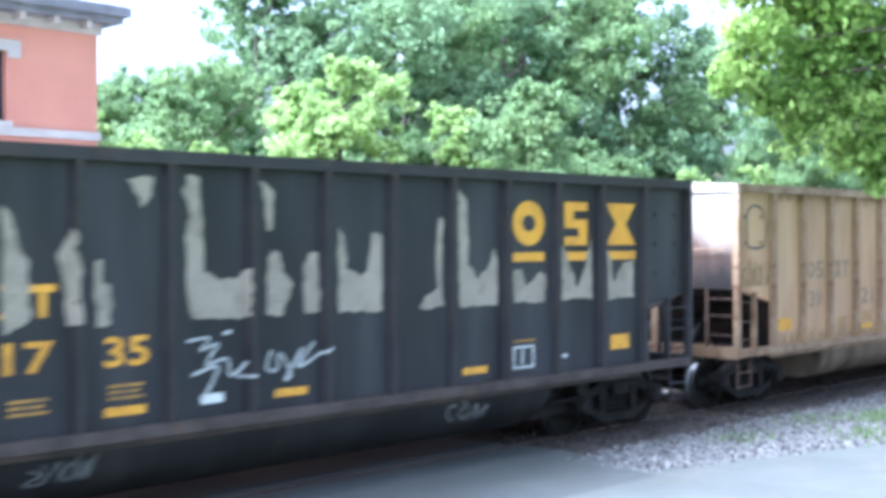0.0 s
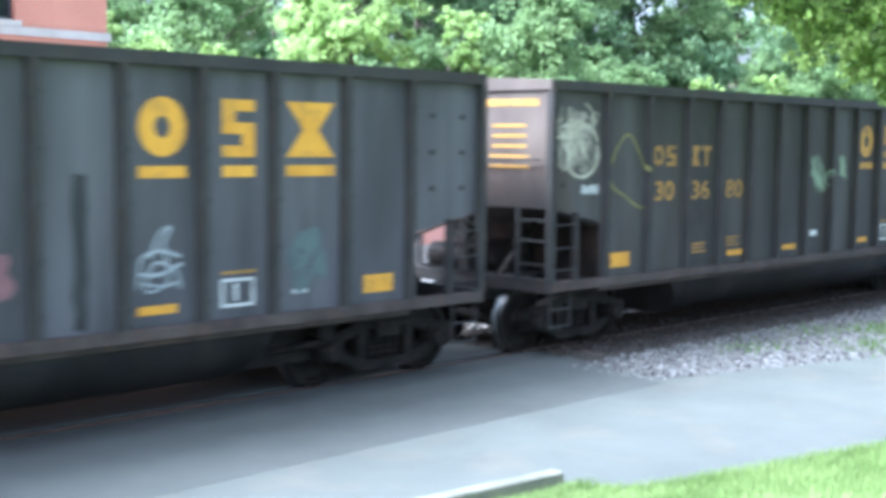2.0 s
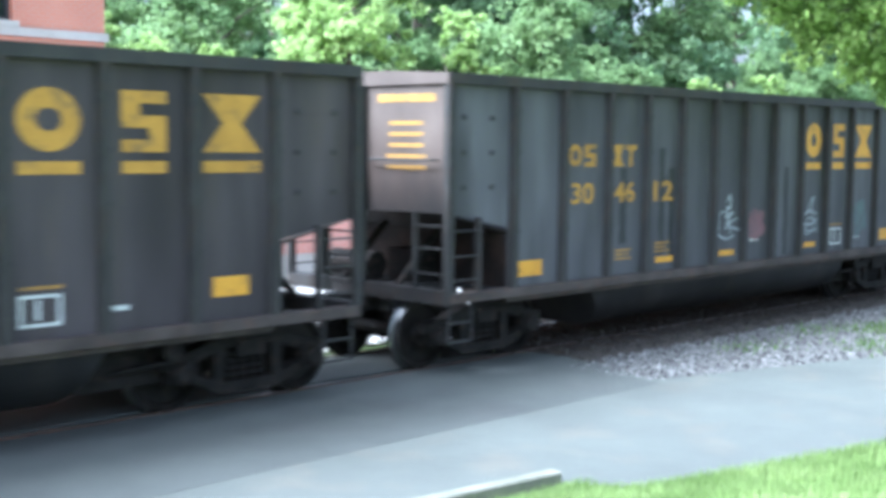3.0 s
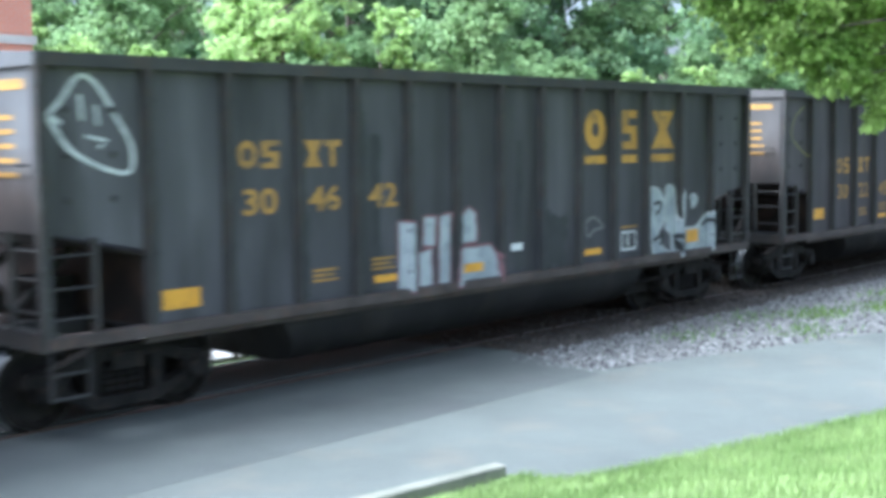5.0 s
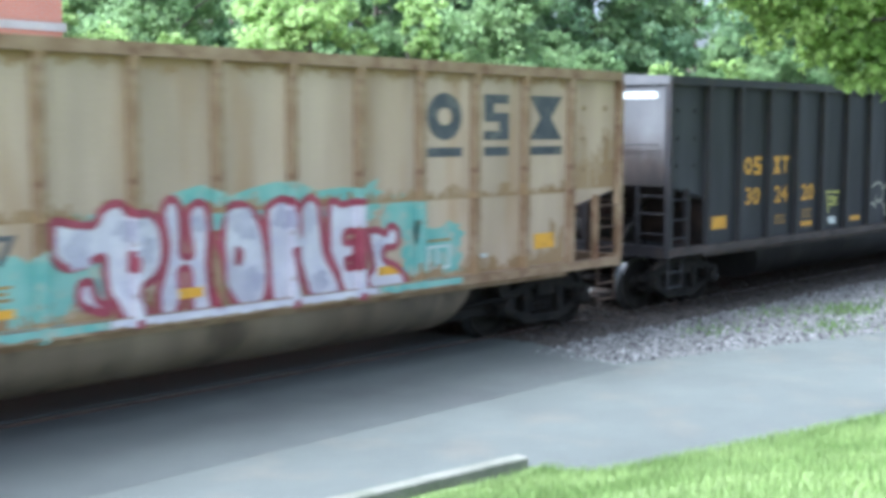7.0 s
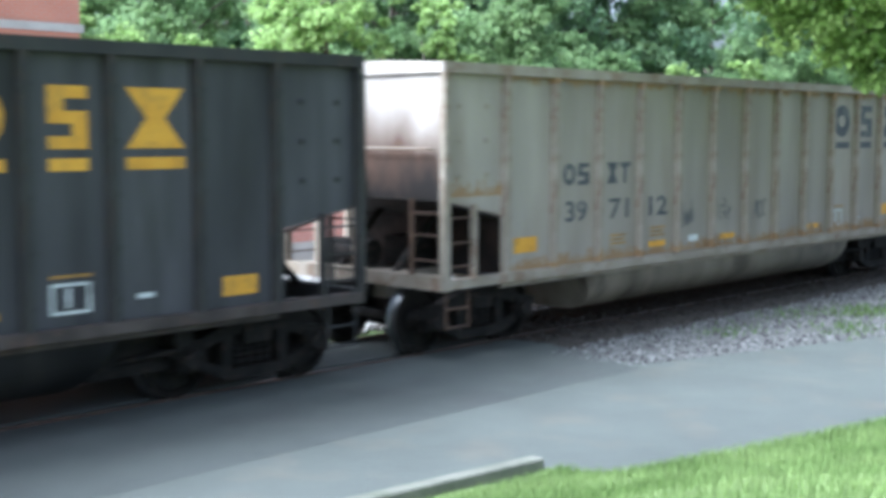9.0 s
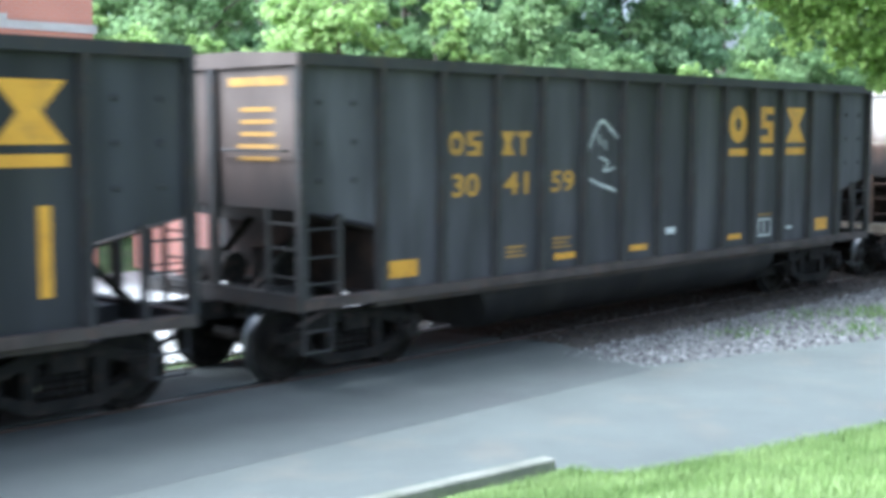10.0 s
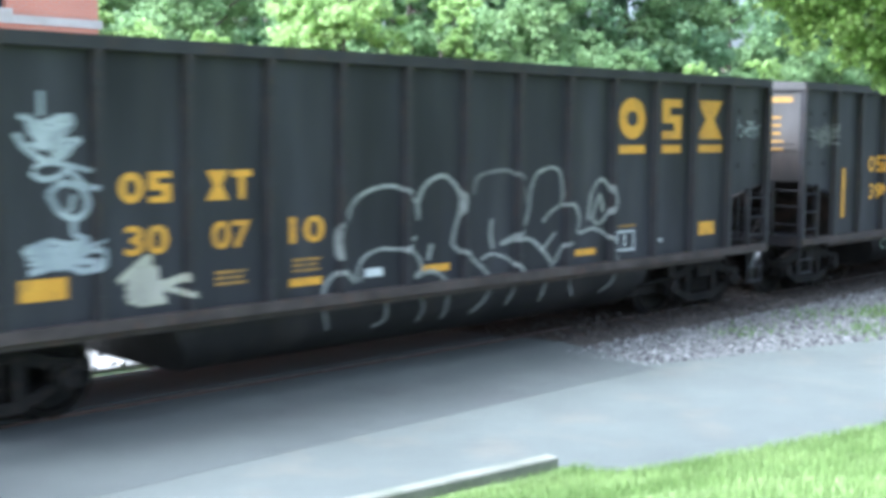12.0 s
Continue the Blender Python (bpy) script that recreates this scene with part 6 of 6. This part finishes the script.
# ---- trees ----
def limb(bm, p, q, r0, r1, n=7):
    p, q = Vector(p), Vector(q)
    z = (q - p).normalized()
    x = z.orthogonal().normalized()
    y = z.cross(x)
    a, b = [], []
    for i in range(n):
        d = x * math.cos(i * 2 * math.pi / n) + y * math.sin(i * 2 * math.pi / n)
        a.append(bm.verts.new(p + d * r0)), b.append(bm.verts.new(q + d * r1))
    bm.faces.new(a[::-1]), bm.faces.new(b)
    for i in range(n):
        bm.faces.new((a[i], a[(i + 1) % n], b[(i + 1) % n], b[i]))


def crown_mesh(name, blobs, leaves, size, seed, material, droop=0.0, clump=0.19, per=32, gather=0.4):
    """Leaves in clumps: blobs are (x, y, z, radius) of bough ends; on each bough sit smaller tufts whose leaves face outwards and up."""
    rnd = np.random.default_rng(seed)
    v, f = [], []
    total = sum(b[3] ** 2 for b in blobs)
    for bx, by, bz, br in blobs:
        n = int(leaves * br * br / total)
        sub = max(5, n // per)
        d = rnd.normal(size=(sub, 3))
        d[:, 2] = np.where(d[:, 2] < -0.4, -d[:, 2], d[:, 2])
        d /= np.linalg.norm(d, axis=1)[:, None]
        cen = d * br * rnd.uniform(0.45, 1.05, (sub, 1)) * np.array([1, 1, 0.85]) + np.array([bx, by, bz])
        rad = br * clump * rnd.uniform(0.6, 1.35, sub)
        pick = rnd.integers(0, sub, n)
        o = rnd.normal(size=(n, 3))
        o /= np.linalg.norm(o, axis=1)[:, None]
        pos = cen[pick] + o * (rad[pick] * (0.55 + 0.6 * rnd.uniform(0, 1, n) ** 1.5))[:, None] * np.array([1.1, 1.1, 0.8])
        nn = o * gather + d[pick] * 0.5 + np.array([0, 0, 0.35]) + rnd.normal(size=(n, 3)) * 0.6
        nn /= np.linalg.norm(nn, axis=1)[:, None]
        u = rnd.normal(size=(n, 3))
        u[:, 2] -= droop
        u -= (u * nn).sum(1)[:, None] * nn
        u /= np.linalg.norm(u, axis=1)[:, None]
        w = np.cross(nn, u)
        s = size * rnd.uniform(0.6, 1.35, (n, 1))
        quad = np.stack([pos - u * s, pos + w * s * 0.6 + nn * s * 0.15, pos + u * s, pos - w * s * 0.6 + nn * s * 0.15], 1).reshape(-1, 3)
        k = len(v)
        v += [tuple(p) for p in quad]
        f += [(k + 4 * i, k + 4 * i + 1, k + 4 * i + 2, k + 4 * i + 3) for i in range(n)]
    me = bpy.data.meshes.new(name)
    me.from_pydata(v, [], f)
    me.materials.append(material)
    return me


def make_tree(seed, height, spread, leaves, size, leaf, label, bare=0.22, nblob=15, slim=1.0):
    rnd = random.Random(seed)
    t = thing("tree", label, "tree", "trees behind the track")
    bm = bmesh.new()
    blobs = []
    p, r = Vector((0, 0, -0.1)), height * 0.022
    steps = 5
    for k in range(steps):
        q = p + Vector((rnd.uniform(-0.3, 0.3), rnd.uniform(-0.3, 0.3), height * 0.8 / steps))
        limb(bm, p, q, r * (1 - k / steps * 0.8), r * (1 - (k + 1) / steps * 0.8))
        p = q
    for k in range(nblob):
        f = bare + (1 - bare) * (k + 0.5) / nblob
        a = rnd.uniform(0, 6.28)
        wide = spread * (0.35 + 0.75 * math.sin(math.pi * min(1, (f - bare) / (1 - bare) * 0.85 + 0.12))) * slim
        d = wide * rnd.uniform(0.35, 0.95)
        c = Vector((math.cos(a) * d, math.sin(a) * d, height * f * 0.95))
        limb(bm, (0, 0, max(0.5, c.z - d * 0.6)), c, r * 0.35, r * 0.08, 5)
        blobs.append((c.x, c.y, c.z, spread * rnd.uniform(0.30, 0.55)))
    blobs.append((p.x, p.y, height * 0.93, spread * 0.34))
    part("trunk", bm, M["bark"], t)
    part("crown", crown_mesh("crown", blobs, leaves, size, seed, M[leaf]), None, t)
    return t


def build_trees():
    rnd = random.Random(11)
    tall = [make_tree(s, 17, 5.6, 20000, 0.185, lf, lb, 0.08, 22) for s, lf, lb in
            ((1, "leaf_dark", "tall dark green broadleaf tree in full leaf"), (2, "leaf_mid", "tall green broadleaf tree in full leaf"), (3, "leaf_dark", "tall shaggy dark green tree"))]
    low = [make_tree(4, 7.5, 3.0, 17000, 0.12, "leaf_mid", "low green tree at the wood's edge", 0.03, 19),
           make_tree(5, 7.5, 2.3, 20000, 0.11, "leaf_light", "low yellow-green tree at the wood's edge", 0.03, 28)]
    slim = [make_tree(6, 7.0, 1.35, 7000, 0.11, "leaf_light", "slim yellow-green sapling at the wood's edge", 0.03, 14)]
    for t in tall:
        t.matrix_basis = pose(40, 58, -0.06)
    spots = [(29, 56, 0, .62), (33.5, 47, 1, .64), (39, 50, 0, .98), (43.5, 47, 2, 1.0), (49, 50, 1, 1.05), (55, 48, 0, 1.0), (60, 51, 2, 1.1), (66, 50, 1, 1.12), (66, 57, 0, 1.3),
             (69, 50, 2, 1.25), (85, 52, 1, 0.9), (101, 53, 0, 1.3), (99, 48, 2, 1.1), (105, 52, 0, 1.1), (118, 47, 2, 1.1), (130, 50, 1, 1.2), (142, 46, 0, 1.2), (24, 52, 2, .62), (19, 58, 1, .66), (38, 60, 2, .72), (46, 61, 0, .75), (57, 62, 1, .92),
             (79, 63, 2, .95), (97, 66, 0, .8), (104, 64, 1, .9), (112, 58, 2, 1.2), (13, 60, 0, .62)]
    for n, (x, y, k, s) in enumerate(spots):
        m = pose(x, y, -0.06, 0, 0, rnd.uniform(0, 360)) @ Matrix.Scale(s, 4)
        if n < 3:
            tall[n].matrix_basis = m
            src = tall[n]
        else:
            c = copy_thing(tall[k], pose(x, y, -0.06, 0, 0, rnd.uniform(0, 360)))
            c.scale = (s, s, s)
    lows = [(18.2, 31, 1, .85), (22, 37, 0, 1.05), (26.9, 31, 1, 1.16), (24.2, 33.5, 1, .8), (31.5, 39, 0, 1.0), (38.6, 33, 0, 1.2), (43, 40, 0, .95), (46, 41, 0, .98), (51, 40, 0, 1.05), (50.5, 37, 0, .9),
            (67, 39, 0, 1.05), (74, 40, 0, 1.1), (80, 40, 0, 1.1), (87, 40, 0, 1.2), (94, 42, 0, 1.2), (102, 40, 0, 1.2), (111, 41, 0, 1.25), (121, 40, 0, 1.3), (26, 40, 0, 1.1), (34.5, 41, 0, 1.2), (40, 42, 0, 1.2), (49, 44, 0, 1.2)]
    done = set()
    for x, y, k, s in lows:
        m = pose(x, y, -0.06, 0, 0, rnd.uniform(0, 360))
        if k not in done:
            done.add(k)
            low[k].matrix_basis = m
            low[k].scale = (s, s, s)
        else:
            c = copy_thing(low[k], m)
            c.scale = (s, s, s)
    for n, (x, y, s) in enumerate(((31.4, 30.0, 1.12), (47.0, 30.0, .87), (52.4, 30.0, .93))):
        m = pose(x, y, -0.06, 0, 0, n * 70)
        c = slim[0] if n == 0 else copy_thing(slim[0], m)
        c.matrix_basis = m
        c.scale = (s, s, s)
    # the near tree, whose boughs hang into the view in front of the train
    t = thing("tree", "near broadleaf tree with drooping sunlit boughs", "tree")
    bm = bmesh.new()
    base = Vector((19.5, 3.0, 0.0))
    limb(bm, base + Vector((0, 0, -0.1)), base + Vector((0.1, 0.2, 3.2)), 0.42, 0.32, 12)
    limb(bm, base + Vector((0.1, 0.2, 3.2)), base + Vector((-0.2, 0.5, 8.5)), 0.32, 0.12, 10)
    blobs = []
    tips = ((14.9, 8.5, 5.5, .5), (15.1, 8.4, 6.3, .75), (15.6, 8.3, 5.1, .55), (16.0, 8.1, 5.9, .85), (16.5, 7.9, 4.6, .6), (16.7, 7.8, 5.4, .8), (17.1, 7.5, 4.0, .5), (17.3, 7.2, 4.9, .8),
            (17.6, 7.1, 3.1, .36), (15.8, 8.2, 7.1, 1.0), (16.9, 7.5, 6.7, 1.1), (17.8, 6.7, 5.8, 1.0), (18.2, 6.2, 4.6, .8), (15.2, 8.6, 7.9, 1.0), (17.6, 6.4, 7.8, 1.3), (19.0, 5.8, 6.9, 1.3),
            (17.4, 7.6, 4.6, .6), (17.9, 7.4, 4.4, .7), (18.4, 7.1, 4.0, .65), (18.6, 7.3, 4.8, .8), (18.9, 7.0, 3.9, .7),
            (15.0, 8.8, 5.0, .45), (15.5, 8.5, 4.7, .5), (16.1, 8.3, 4.3, .5), (16.7, 8.0, 4.0, .5), (17.2, 7.7, 3.7, .42), (17.7, 7.4, 3.5, .42),
            (17.4, 6.0, 6.6, .9), (18.4, 5.2, 6.0, .9), (16.5, 5.5, 8.0, 1.3), (19.0, 5.0, 8.6, 1.5), (21.0, 4.0, 7.6, 1.6), (19.8, 2.0, 7.8, 1.7), (21.5, 2.2, 6.0, 1.4), (18.6, 4.6, 7.2, 1.2))
    for x, y, z, r in tips:
        s = base + Vector((0, 0.4, min(7.6, max(3.4, z - 0.6))))
        mid = (s + Vector((x, y, z))) / 2 + Vector((0, 0, 0.7))
        limb(bm, s, mid, 0.07, 0.03, 6)
        limb(bm, mid, (x, y, z), 0.03, 0.008, 6)
        blobs.append((x, y, z, r))
    part("trunk", bm, M["bark"], t)
    part("crown", crown_mesh("crown", blobs, 95000, 0.07, 31, M["leaf_near"], 0.8, 0.42, 30, 0.2), None, t)


# ---- what moves ----
RUN = [(0, 17.95), (0.5, 24.58), (1, 31.22), (1.5, 37.81), (2, 44.45), (2.5, 51.14), (4.5, 77.95), (5, 84.72), (5.5, 91.30), (6, 98.02), (6.5, 104.62), (7, 111.40),
       (9, 138.26), (9.5, 144.45), (10, 151.11), (10.5, 157.85), (11, 164.71), (11.5, 171.42), (12, 178.14)]


def run_at(t):
    return float(np.interp(t, [r[0] for r in RUN], [r[1] for r in RUN]))


def motions():
    for car, back, length in CARS:
        walk(car, [(t, pose(s - back, TRACK_Y, 0)) for t, s in RUN])
    turns = [(k / FPS, math.degrees(run_at(k / FPS) / WHEEL_R)) for k in range(361)]
    for w, ax in WHEELSETS:
        walk(w, [(t, pose(ax, 0, WHEEL_R, 0, a, 0)) for t, a in turns])


build_ground()
build_lawn()
build_station()
build_trees()
build_train()
bright_treads()
smooth_tubs()
motions()
